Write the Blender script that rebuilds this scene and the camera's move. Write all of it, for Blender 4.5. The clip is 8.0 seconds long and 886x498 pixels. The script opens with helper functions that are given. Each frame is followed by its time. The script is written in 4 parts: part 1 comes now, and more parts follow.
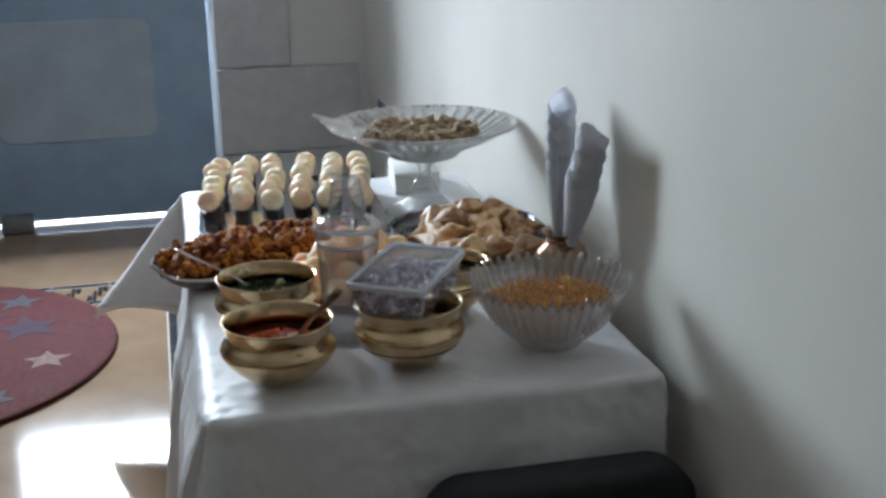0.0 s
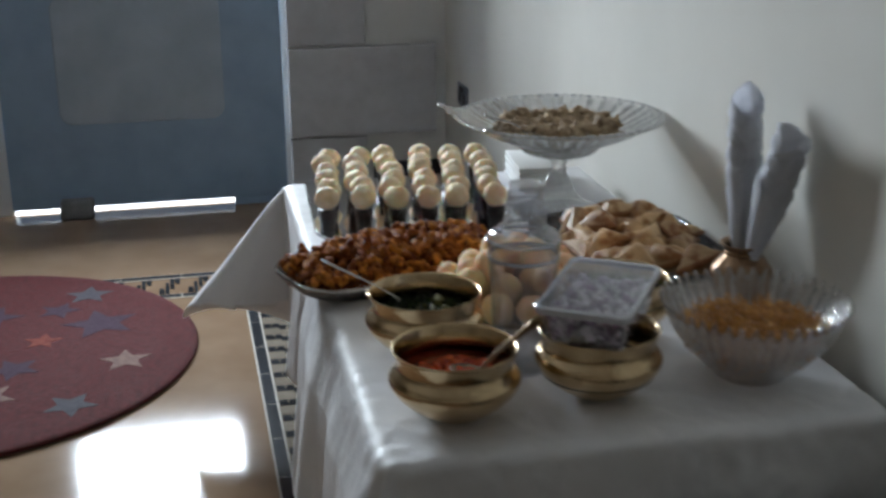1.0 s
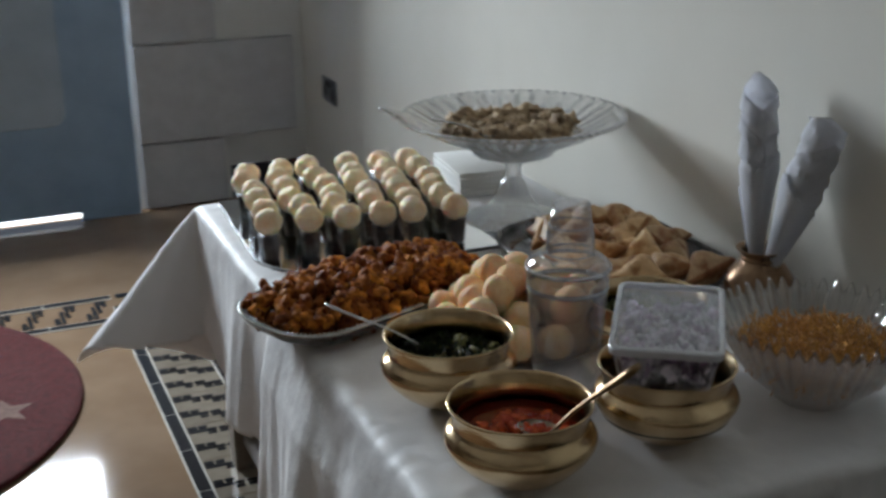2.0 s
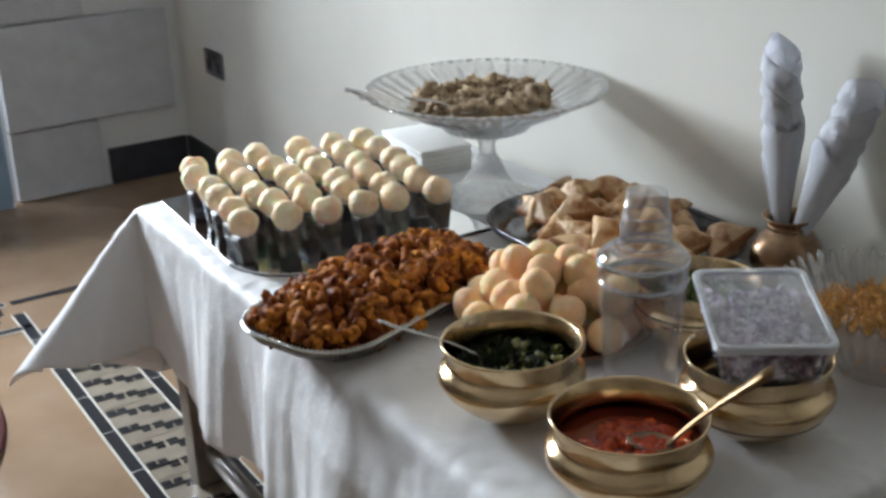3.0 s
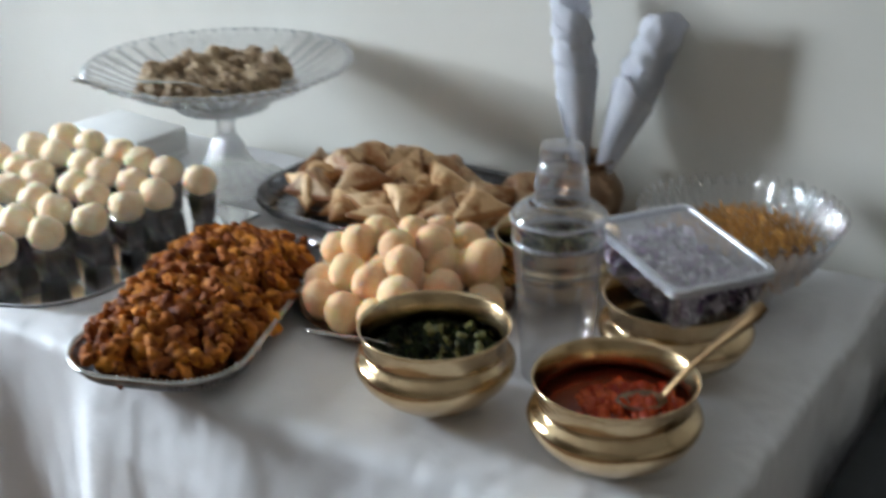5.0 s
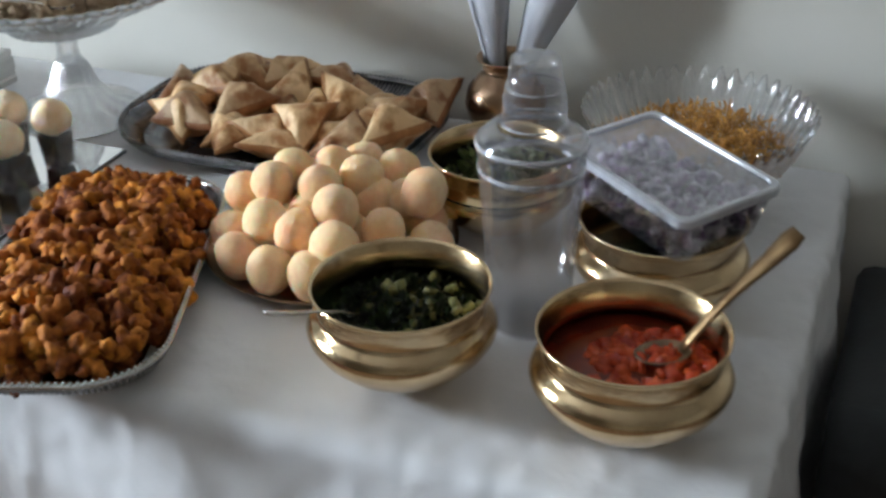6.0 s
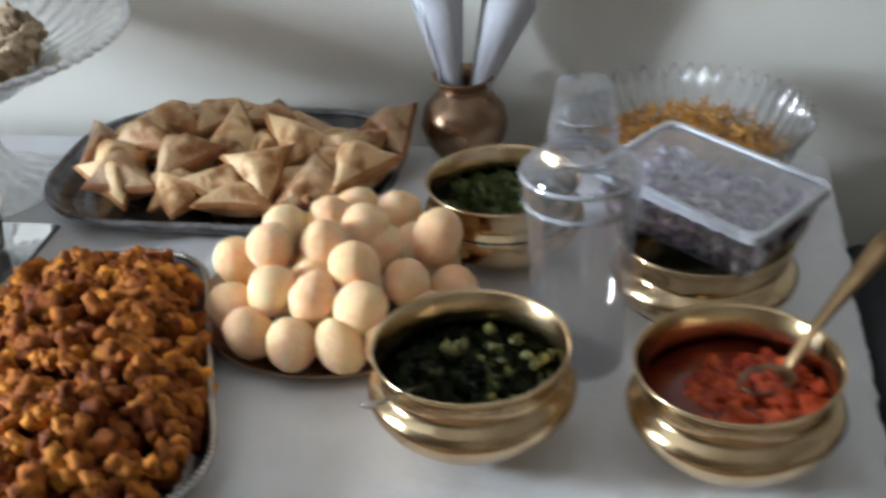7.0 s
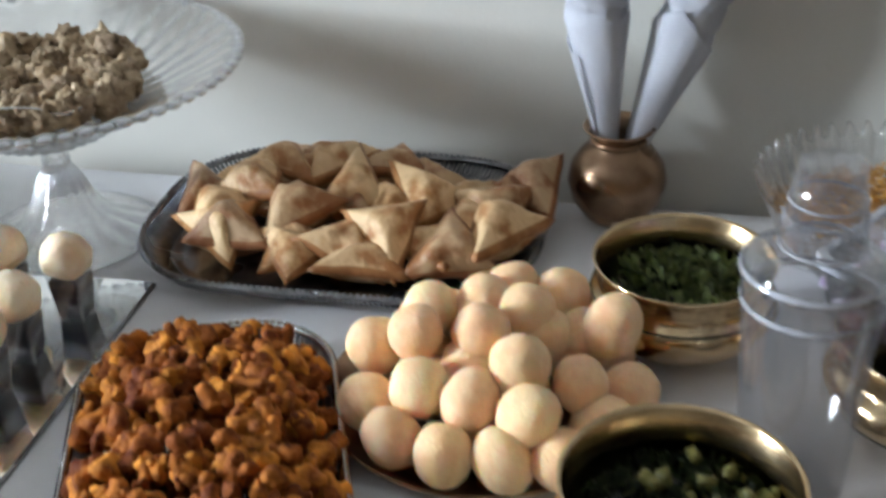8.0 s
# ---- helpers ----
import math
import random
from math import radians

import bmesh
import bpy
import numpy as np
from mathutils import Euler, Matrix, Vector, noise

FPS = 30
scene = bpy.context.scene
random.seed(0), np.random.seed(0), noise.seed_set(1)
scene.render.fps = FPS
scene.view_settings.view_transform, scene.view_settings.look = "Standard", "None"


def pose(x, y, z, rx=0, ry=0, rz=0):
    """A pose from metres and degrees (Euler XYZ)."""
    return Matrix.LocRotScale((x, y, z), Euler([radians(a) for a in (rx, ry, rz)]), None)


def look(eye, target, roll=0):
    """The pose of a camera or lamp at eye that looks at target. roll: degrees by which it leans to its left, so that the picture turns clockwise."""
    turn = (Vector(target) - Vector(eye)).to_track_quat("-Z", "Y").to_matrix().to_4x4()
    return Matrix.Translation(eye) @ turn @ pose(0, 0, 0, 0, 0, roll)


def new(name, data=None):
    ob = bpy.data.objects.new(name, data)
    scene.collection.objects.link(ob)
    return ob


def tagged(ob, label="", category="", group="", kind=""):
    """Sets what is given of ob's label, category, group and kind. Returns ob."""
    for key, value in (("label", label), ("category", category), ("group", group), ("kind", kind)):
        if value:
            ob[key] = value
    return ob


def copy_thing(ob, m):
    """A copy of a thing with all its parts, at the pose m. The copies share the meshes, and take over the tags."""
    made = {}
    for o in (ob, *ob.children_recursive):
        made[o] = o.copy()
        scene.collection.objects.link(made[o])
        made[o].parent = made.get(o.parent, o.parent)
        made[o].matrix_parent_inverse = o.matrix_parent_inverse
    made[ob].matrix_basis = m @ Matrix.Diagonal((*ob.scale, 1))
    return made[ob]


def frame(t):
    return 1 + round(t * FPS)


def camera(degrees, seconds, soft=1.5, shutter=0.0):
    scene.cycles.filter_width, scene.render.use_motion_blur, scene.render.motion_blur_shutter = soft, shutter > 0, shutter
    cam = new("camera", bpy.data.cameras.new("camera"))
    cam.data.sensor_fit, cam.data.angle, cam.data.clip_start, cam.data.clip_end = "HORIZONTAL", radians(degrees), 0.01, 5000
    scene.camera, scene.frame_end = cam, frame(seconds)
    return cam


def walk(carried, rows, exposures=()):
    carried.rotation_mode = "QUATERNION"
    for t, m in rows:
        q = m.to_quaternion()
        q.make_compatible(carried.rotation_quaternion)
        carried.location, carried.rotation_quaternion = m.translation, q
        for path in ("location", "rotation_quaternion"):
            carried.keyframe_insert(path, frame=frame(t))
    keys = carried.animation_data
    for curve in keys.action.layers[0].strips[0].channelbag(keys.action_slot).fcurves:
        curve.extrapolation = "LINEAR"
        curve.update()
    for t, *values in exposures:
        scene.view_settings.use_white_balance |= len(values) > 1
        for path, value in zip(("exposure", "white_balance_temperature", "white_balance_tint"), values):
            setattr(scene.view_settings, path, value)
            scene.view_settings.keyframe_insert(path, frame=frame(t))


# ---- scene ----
cam = camera(39.0, 8.0, soft=2.8, shutter=0.5)
PATH = [
    (0, (-0.771, 0.07, 1.42), (-0.373, 1.877, 0.85), -1.2),
    (0.5, (-0.888, 0.181, 1.424), (-0.407, 1.995, 0.832), -1.3),
    (1, (-0.982, 0.395, 1.403), (-0.589, 2.259, 0.777), -0.5),
    (1.5, (-1.082, 0.642, 1.397), (-0.684, 2.51, 0.791), -0.35),
    (1.7, (-1.151, 0.688, 1.388), (-0.594, 2.507, 0.772), 1.0),
    (2.8, (-1.393, 1.012, 1.413), (-0.487, 2.641, 0.687), -3.7),
    (3, (-1.438, 1.061, 1.407), (-0.477, 2.654, 0.672), -2.1),
    (3.5, (-1.597, 1.131, 1.42), (-0.447, 2.558, 0.62), -3.6),
    (4, (-1.692, 1.214, 1.415), (-0.448, 2.625, 0.642), -1.5),
    (4.5, (-1.699, 1.371, 1.418), (-0.343, 2.643, 0.682), -2.0),
    (5, (-1.71, 1.524, 1.385), (-0.181, 2.529, 0.577), -1.2),
    (5.2, (-1.721, 1.573, 1.388), (-0.162, 2.478, 0.523), -2.6),
    (6.5, (-1.515, 1.952, 1.335), (0.123, 2.479, 0.316), -2.2),
    (6.9, (-1.547, 2.057, 1.36), (0.176, 2.443, 0.306), -4.7),
    (7, (-1.535, 2.094, 1.359), (0.154, 2.427, 0.341), -3.3),
    (7.5, (-1.47, 2.187, 1.328), (0.222, 2.552, 0.328), -2.9),
    (8, (-1.344, 2.26, 1.32), (0.342, 2.649, 0.316), -2.1),
]
walk(cam, [(t, look(eye, target, roll)) for t, eye, target, roll in PATH],
     [(0, 0.05, 6300, 10), (0.5, -0.3, 6450, 10), (1, -0.5, 6550, 10), (1.5, -0.75, 6700, 10), (1.7, -0.75, 6700, 10), (2.8, 0.1, 6700, 11), (3, 0.14, 6700, 11),
      (4.5, 0.05, 6500, 10), (5.2, 0.12, 6500, 10), (6.5, 0.22, 6450, 10), (7, 0.35, 6450, 11), (8, 0.25, 6450, 11)])

# ---- world, daylight and exposure ----
world = bpy.data.worlds.new("world")
scene.world = world
world.use_nodes = True
wn = world.node_tree.nodes
sky = wn.new("ShaderNodeTexSky")
sky.sky_type, sky.sun_disc = "NISHITA", False
sky.sun_elevation, sky.sun_rotation = radians(58), radians(90)
world.node_tree.links.new(sky.outputs[0], wn["Background"].inputs[0])
wn["Background"].inputs[1].default_value = 0.12
sun = new("sun", bpy.data.lights.new("sun", "SUN"))
sun.data.energy, sun.data.angle, sun.data.color = 4.0, radians(0.5), (1.0, 0.95, 0.88)
sun.matrix_world = look((-5, 7.0, 8), (0, 6.2, 0))


def daylight(name, x0, x1, y, z0, z1, watts, colour):
    """An added area lamp outside, standing in for the sky's light through the door's glazing."""
    lamp = new(name, bpy.data.lights.new(name, "AREA"))
    lamp.data.shape, lamp.data.size, lamp.data.size_y = "RECTANGLE", x1 - x0, z1 - z0
    lamp.data.energy, lamp.data.color = watts, colour
    mid = Vector(((x0 + x1) / 2, y, (z0 + z1) / 2))
    lamp.matrix_world = look(mid, mid + Vector((0, -1, 0)))
    return lamp


daylight("sky_light", -1.75, -0.78, 5.95, 1.05, 2.75, 970, (0.80, 0.90, 1.0))
scene.view_settings.exposure = 0.0


# ---- materials ----
def material(name, base, dark=None, scale=30.0, rough=0.5, metal=0.0, bump=0.0, bump_scale=80.0, rand=0.0, island=False, gloss_var=0.1, hue=0.016, spec=0.5, trans=0.0, ior=1.45, coat=0.0, sub=0.0, detail=5.0, contrast=(0.35, 0.65)):
    m = bpy.data.materials.new(name)
    m.use_nodes = True
    t, n = m.node_tree, m.node_tree.nodes
    p = n["Principled BSDF"]
    tc = n.new("ShaderNodeTexCoord")
    nz = n.new("ShaderNodeTexNoise")
    nz.inputs["Scale"].default_value, nz.inputs["Detail"].default_value = scale, detail
    t.links.new(tc.outputs["Object"], nz.inputs["Vector"])
    ramp = n.new("ShaderNodeValToRGB")
    ramp.color_ramp.elements[0].position, ramp.color_ramp.elements[1].position = contrast
    ramp.color_ramp.elements[0].color = (*(dark or tuple(c * 0.8 for c in base)), 1)
    ramp.color_ramp.elements[1].color = (*base, 1)
    t.links.new(nz.outputs["Fac"], ramp.inputs["Fac"])
    colour = ramp.outputs["Color"]
    if rand or island:
        src = n.new("ShaderNodeNewGeometry").outputs["Random Per Island"] if island else n.new("ShaderNodeObjectInfo").outputs["Random"]
        hs = n.new("ShaderNodeHueSaturation")
        mp = n.new("ShaderNodeMapRange")
        mp.inputs["To Min"].default_value, mp.inputs["To Max"].default_value = 1 - rand, 1 + rand
        t.links.new(src, mp.inputs["Value"])
        t.links.new(mp.outputs["Result"], hs.inputs["Value"])
        tone = n.new("ShaderNodeMapRange")
        tone.inputs["To Min"].default_value, tone.inputs["To Max"].default_value = 0.5 - rand * hue, 0.5 + rand * hue
        t.links.new(src, tone.inputs["Value"])
        t.links.new(tone.outputs["Result"], hs.inputs["Hue"])
        t.links.new(colour, hs.inputs["Color"])
        colour = hs.outputs["Color"]
    t.links.new(colour, p.inputs["Base Color"])
    rr = n.new("ShaderNodeMapRange")
    rr.inputs["To Min"].default_value, rr.inputs["To Max"].default_value = max(0.01, rough - gloss_var * rough), min(1, rough + gloss_var * rough)
    nr = n.new("ShaderNodeTexNoise")
    nr.inputs["Scale"].default_value = scale * 0.23
    t.links.new(tc.outputs["Object"], nr.inputs["Vector"])
    t.links.new(nr.outputs["Fac"], rr.inputs["Value"])
    t.links.new(rr.outputs["Result"], p.inputs["Roughness"])
    p.inputs["Metallic"].default_value, p.inputs["IOR"].default_value = metal, ior
    p.inputs["Transmission Weight"].default_value, p.inputs["Coat Weight"].default_value = trans, coat
    p.inputs["Subsurface Weight"].default_value, p.inputs["Specular IOR Level"].default_value = sub, spec
    p.inputs["Subsurface Scale"].default_value = 0.5
    p.inputs["Subsurface Radius"].default_value = (0.02, 0.01, 0.005)
    if bump:
        nb = n.new("ShaderNodeTexNoise")
        nb.inputs["Scale"].default_value, nb.inputs["Detail"].default_value = bump_scale, 6
        t.links.new(tc.outputs["Object"], nb.inputs["Vector"])
        bp = n.new("ShaderNodeBump")
        bp.inputs["Strength"].default_value, bp.inputs["Distance"].default_value = bump, 0.004
        t.links.new(nb.outputs["Fac"], bp.inputs["Height"])
        t.links.new(bp.outputs["Normal"], p.inputs["Normal"])
    return m


def clear(name, tint, rough, face, edge, body=0.0, body_colour=(0.85, 0.87, 0.92), refract=0.0, bump=0.0, bump_scale=60.0):
    """A thin clear sheet: what lies behind shows through it, and it gleams more towards its edges."""
    m = bpy.data.materials.new(name)
    m.use_nodes = True
    t, n = m.node_tree, m.node_tree.nodes
    n.remove(n["Principled BSDF"])
    see, gleam, mix = n.new("ShaderNodeBsdfTransparent"), n.new("ShaderNodeBsdfGlossy"), n.new("ShaderNodeMixShader")
    see.inputs["Color"].default_value, gleam.inputs["Roughness"].default_value = (*tint, 1), rough
    weight, span = n.new("ShaderNodeLayerWeight"), n.new("ShaderNodeMapRange")
    weight.inputs["Blend"].default_value = 0.35
    span.inputs["To Min"].default_value, span.inputs["To Max"].default_value = face, edge
    t.links.new(weight.outputs["Facing"], span.inputs["Value"])
    t.links.new(span.outputs["Result"], mix.inputs[0])
    under = see.outputs[0]
    tc, nz = n.new("ShaderNodeTexCoord"), n.new("ShaderNodeTexNoise")
    nz.inputs["Scale"].default_value = bump_scale
    t.links.new(tc.outputs["Object"], nz.inputs["Vector"])
    if body:
        milk, milky = n.new("ShaderNodeBsdfDiffuse"), n.new("ShaderNodeMixShader")
        milk.inputs["Color"].default_value = (*body_colour, 1)
        cloud = n.new("ShaderNodeMapRange")
        cloud.inputs["To Min"].default_value, cloud.inputs["To Max"].default_value = body * 0.7, body * 1.3
        t.links.new(nz.outputs["Fac"], cloud.inputs["Value"])
        t.links.new(cloud.outputs["Result"], milky.inputs[0])
        t.links.new(see.outputs[0], milky.inputs[1])
        t.links.new(milk.outputs[0], milky.inputs[2])
        under = milky.outputs[0]
    if refract:
        bend, bent = n.new("ShaderNodeBsdfGlass"), n.new("ShaderNodeMixShader")
        bend.inputs["IOR"].default_value, bend.inputs["Roughness"].default_value = 1.5, rough * 0.6
        bent.inputs[0].default_value = refract
        t.links.new(under, bent.inputs[1])
        t.links.new(bend.outputs[0], bent.inputs[2])
        under = bent.outputs[0]
    if bump:
        bp = n.new("ShaderNodeBump")
        bp.inputs["Strength"].default_value, bp.inputs["Distance"].default_value = bump, 0.004
        t.links.new(nz.outputs["Fac"], bp.inputs["Height"])
        t.links.new(bp.outputs["Normal"], gleam.inputs["Normal"])
    t.links.new(under, mix.inputs[1])
    t.links.new(gleam.outputs[0], mix.inputs[2])
    t.links.new(mix.outputs[0], n["Material Output"].inputs["Surface"])
    return m


PLASTER = material("wall_plaster", (0.72, 0.70, 0.645), (0.68, 0.66, 0.605), 3, 0.75, bump=0.12, bump_scale=160)
PLASTER_FAR = material("far_wall_plaster", (0.66, 0.66, 0.64), (0.6, 0.6, 0.59), 3, 0.75, bump=0.12, bump_scale=160)
# Tan of the unseen walls, set by how much light they bounce.
PLASTER_TAN = material("unseen_wall_tan", (0.5, 0.46, 0.4), (0.45, 0.41, 0.36), 3, 0.75, bump=0.12, bump_scale=160)
CEILING = material("ceiling_paint", (0.8, 0.79, 0.76), (0.76, 0.75, 0.72), 3, 0.85)
QUOIN = material("grey_quoin_paint", (0.52, 0.525, 0.545), (0.46, 0.465, 0.485), 14, 0.6, bump=0.3, bump_scale=70)
SKIRT = material("dark_skirting_tile", (0.035, 0.035, 0.045), (0.02, 0.02, 0.028), 18, 0.35, bump=0.05)
# Both door blues are lightened to stand for haze over the door.
DOORBLUE = material("hazed_blue_door_paint", (0.27, 0.375, 0.50), (0.225, 0.32, 0.435), 6, 0.4, bump=0.08, bump_scale=40)
DOORPANEL = material("hazed_blue_door_panel", (0.37, 0.44, 0.51), (0.31, 0.375, 0.44), 6, 0.42, bump=0.08, bump_scale=40)
PANE = clear("window_glass", (0.97, 0.98, 0.98), 0.02, 0.03, 0.4)
FLOOR = material("polished_beige_floor_tile", (0.285, 0.193, 0.128), (0.24, 0.157, 0.10), 5, 0.09, bump=0.015, bump_scale=9, gloss_var=0.4, ior=1.5)
CREAM = material("cream_mosaic_tile", (0.24, 0.205, 0.165), (0.20, 0.17, 0.135), 22, 0.12, bump=0.02, rand=0.08, ior=1.5)
BLACKT = material("black_mosaic_tile", (0.028, 0.028, 0.032), (0.016, 0.016, 0.02), 22, 0.14, bump=0.02, rand=0.2, ior=1.5)
GROUND = material("outside_paving", (0.66, 0.64, 0.6), (0.56, 0.54, 0.51), 4, 0.8)
RUGRED = material("red_rug_pile", (0.105, 0.012, 0.014), (0.062, 0.008, 0.009), 60, 0.95, bump=0.9, bump_scale=420)
RUGCREAM = material("cream_rug_pile", (0.24, 0.15, 0.125), (0.17, 0.10, 0.09), 60, 0.95, bump=0.9, bump_scale=420)
RUGBLUE = material("blue_rug_pile", (0.06, 0.03, 0.055), (0.045, 0.022, 0.042), 60, 0.95, bump=0.9, bump_scale=420)
RUGTEAL = material("teal_rug_pile", (0.08, 0.075, 0.09), (0.06, 0.055, 0.07), 60, 0.95, bump=0.9, bump_scale=420)
RUGORANGE = material("orange_rug_pile", (0.22, 0.045, 0.03), (0.16, 0.03, 0.022), 60, 0.95, bump=0.9, bump_scale=420)
WOOD = material("greyed_table_wood", (0.27, 0.215, 0.17), (0.2, 0.155, 0.12), 25, 0.5, bump=0.1, bump_scale=60)
CLOTH = material("white_tablecloth", (0.80, 0.80, 0.82), (0.75, 0.75, 0.775), 9, 0.55, bump=0.5, bump_scale=34, gloss_var=0.3)
STEEL = material("polished_steel", (0.62, 0.61, 0.59), (0.5, 0.49, 0.47), 40, 0.2, 1.0, gloss_var=0.4)
DARKSTEEL = material("tarnished_silver", (0.3, 0.3, 0.31), (0.16, 0.16, 0.17), 45, 0.28, 1.0, gloss_var=0.4, bump=0.05)
BRASS = material("hammered_brass", (0.74, 0.565, 0.345), (0.55, 0.40, 0.23), 24, 0.2, 1.0, bump=0.10, bump_scale=110, gloss_var=0.6)
COPPER = material("aged_copper_brass", (0.36, 0.235, 0.145), (0.22, 0.135, 0.085), 30, 0.3, 1.0, bump=0.08, bump_scale=120, gloss_var=0.5)
PLASTIC = clear("clear_plastic", (0.985, 0.985, 0.993), 0.06, 0.02, 0.6, 0.012)
CUPCLEAR = clear("clear_cup_plastic", (0.97, 0.975, 0.985), 0.03, 0.015, 0.26)
TUMBLER = clear("clear_tumbler_plastic", (0.978, 0.98, 0.992), 0.055, 0.02, 0.5, 0.03, (0.92, 0.93, 0.99), bump=0.3, bump_scale=26)
HANDLE = material("aged_brass_handle", (0.27, 0.175, 0.09), (0.18, 0.11, 0.055), 30, 0.38, 1.0, gloss_var=0.4)
# Whiter than the cloth: light caught by the outward-bent hem, put into colour.
HEM = material("lit_cloth_hem", (0.88, 0.88, 0.895), (0.84, 0.84, 0.86), 30, 0.6, bump=0.3, bump_scale=90)
GROUT = material("pale_grout", (0.56, 0.53, 0.48), (0.46, 0.43, 0.39), 60, 0.7, bump=0.1)
CUTGLASS = clear("cut_glass", (0.98, 0.985, 0.99), 0.025, 0.06, 0.7, 0.0, refract=0.72, bump=0.6, bump_scale=55)
FOOTGLASS = clear("pressed_foot_glass", (0.98, 0.985, 0.99), 0.025, 0.05, 0.6, 0.0, refract=0.6, bump=0.9, bump_scale=90)
BOWLGLASS = clear("fluted_bowl_glass", (0.985, 0.988, 0.995), 0.05, 0.10, 0.85, 0.0, refract=0.45, bump=0.3, bump_scale=40)
# The white body of these glass beads stands in for their sparkle.
BEAD = clear("sparkle_white_bead", (0.95, 0.96, 0.97), 0.08, 0.25, 0.9, 0.34)
LIDPLASTIC = clear("milky_plastic_lid", (0.95, 0.95, 0.98), 0.22, 0.04, 0.3, 0.13, bump=0.08, bump_scale=14)
# White mixed into the clear plastic imitates bright highlights along its edges.
RIMGLEAM = clear("gleam_white_plastic_rim", (0.95, 0.96, 0.99), 0.10, 0.10, 0.75, 0.32, (0.92, 0.93, 0.99))
LIDRIM = clear("milky_lid_rim", (0.93, 0.94, 0.97), 0.25, 0.08, 0.5, 0.55)
MIRROR = material("silver_foil", (0.86, 0.87, 0.88), (0.8, 0.81, 0.82), 14, 0.035, 1.0, bump=0.02, bump_scale=30, gloss_var=0.4)
NAPKIN = material("pale_blue_white_paper", (0.86, 0.87, 0.92), (0.81, 0.82, 0.88), 14, 0.8, bump=0.2, bump_scale=60, rand=0.03)
PAPER = material("white_paper_stack", (0.8, 0.8, 0.79), (0.75, 0.75, 0.74), 10, 0.75, bump=0.1, bump_scale=90)
CHOC = material("dark_chocolate_filling", (0.034, 0.015, 0.012), (0.013, 0.007, 0.006), 60, 0.4, bump=0.2, bump_scale=120)
BALL = material("pale_cream_ball", (0.97, 0.84, 0.64), (0.88, 0.65, 0.41), 34, 0.6, bump=0.9, bump_scale=75, rand=0.08, sub=0.35, spec=0.3)
FRITTER = material("fried_golden_fritter", (0.58, 0.195, 0.032), (0.17, 0.040, 0.010), 70, 0.68, bump=0.8, bump_scale=260, rand=0.5, hue=0.022, spec=0.18, gloss_var=0.3, contrast=(0.36, 0.66))
PURI = material("puffed_puri", (0.99, 0.69, 0.415), (0.91, 0.565, 0.32), 110, 0.62, bump=0.55, bump_scale=380, rand=0.09, sub=0.6, spec=0.22, contrast=(0.3, 0.68))
SAMOSA = material("fried_pastry", (0.69, 0.47, 0.26), (0.38, 0.165, 0.06), 34, 0.46, bump=0.8, bump_scale=110, rand=0.3, hue=0.02, spec=0.4, contrast=(0.38, 0.56))
SAMOSA_EDGE = material("browned_pastry_edge", (0.45, 0.21, 0.085), (0.26, 0.10, 0.035), 40, 0.45, bump=0.7, bump_scale=90, rand=0.25, hue=0.03, spec=0.4)
CRUMB = material("beige_crumbled_sweet", (0.50, 0.375, 0.245), (0.28, 0.18, 0.10), 70, 0.7, bump=0.8, bump_scale=230, rand=0.25)
SEV = material("golden_crisp_noodle", (0.70, 0.37, 0.085), (0.46, 0.20, 0.035), 60, 0.5, rand=0.3, island=True)
HERB = material("chopped_green_herb", (0.045, 0.068, 0.014), (0.012, 0.024, 0.006), 70, 0.5, rand=0.6, island=True)
PEPPER = material("pale_green_shreds", (0.29, 0.26, 0.08), (0.15, 0.15, 0.04), 70, 0.45, rand=0.4, island=True)
LETTUCE = material("bright_green_leaves", (0.25, 0.29, 0.10), (0.11, 0.15, 0.045), 70, 0.5, rand=0.5, island=True)
SAUCE = material("dark_green_liquid", (0.02, 0.026, 0.008), (0.012, 0.016, 0.005), 30, 0.12)
REDSAUCE = material("red_tomato_liquid", (0.22, 0.034, 0.012), (0.13, 0.017, 0.007), 30, 0.16)
TOMATO = material("chopped_tomato", (0.58, 0.08, 0.022), (0.36, 0.03, 0.01), 60, 0.25, rand=0.3, island=True, sub=0.1)
ONION = material("chopped_red_onion", (0.82, 0.75, 0.84), (0.26, 0.14, 0.30), 60, 0.35, rand=0.5, island=True, hue=0.05, contrast=(0.42, 0.58))
CHAIR = material("black_leather", (0.013, 0.017, 0.021), (0.008, 0.010, 0.013), 30, 0.55, bump=0.2, bump_scale=150)
CHROME = material("brushed_socket_metal", (0.16, 0.17, 0.2), (0.12, 0.13, 0.15), 30, 0.35, 0.6)
SWITCH = material("black_socket_insert", (0.02, 0.02, 0.025), None, 30, 0.4)
BARMETAL = material("dull_metal_bar", (0.4, 0.38, 0.36), (0.3, 0.28, 0.27), 30, 0.3, 0.8)
GREYBOX = material("grey_stone", (0.2, 0.2, 0.2), (0.15, 0.15, 0.15), 20, 0.7, bump=0.2)


# ---- building helpers ----
def finish(ob, bm, mat, smooth):
    bm.normal_update()
    bm.to_mesh(ob.data)
    bm.free()
    ob.data.materials.append(mat)
    if smooth:
        ob.data.polygons.foreach_set("use_smooth", [True] * len(ob.data.polygons))
    return ob


def part(name, bm, mat, parent=None, label="", smooth=True):
    ob = finish(new(name, bpy.data.meshes.new(name)), bm, mat, smooth)
    ob.parent = parent
    return tagged(ob, label=label)


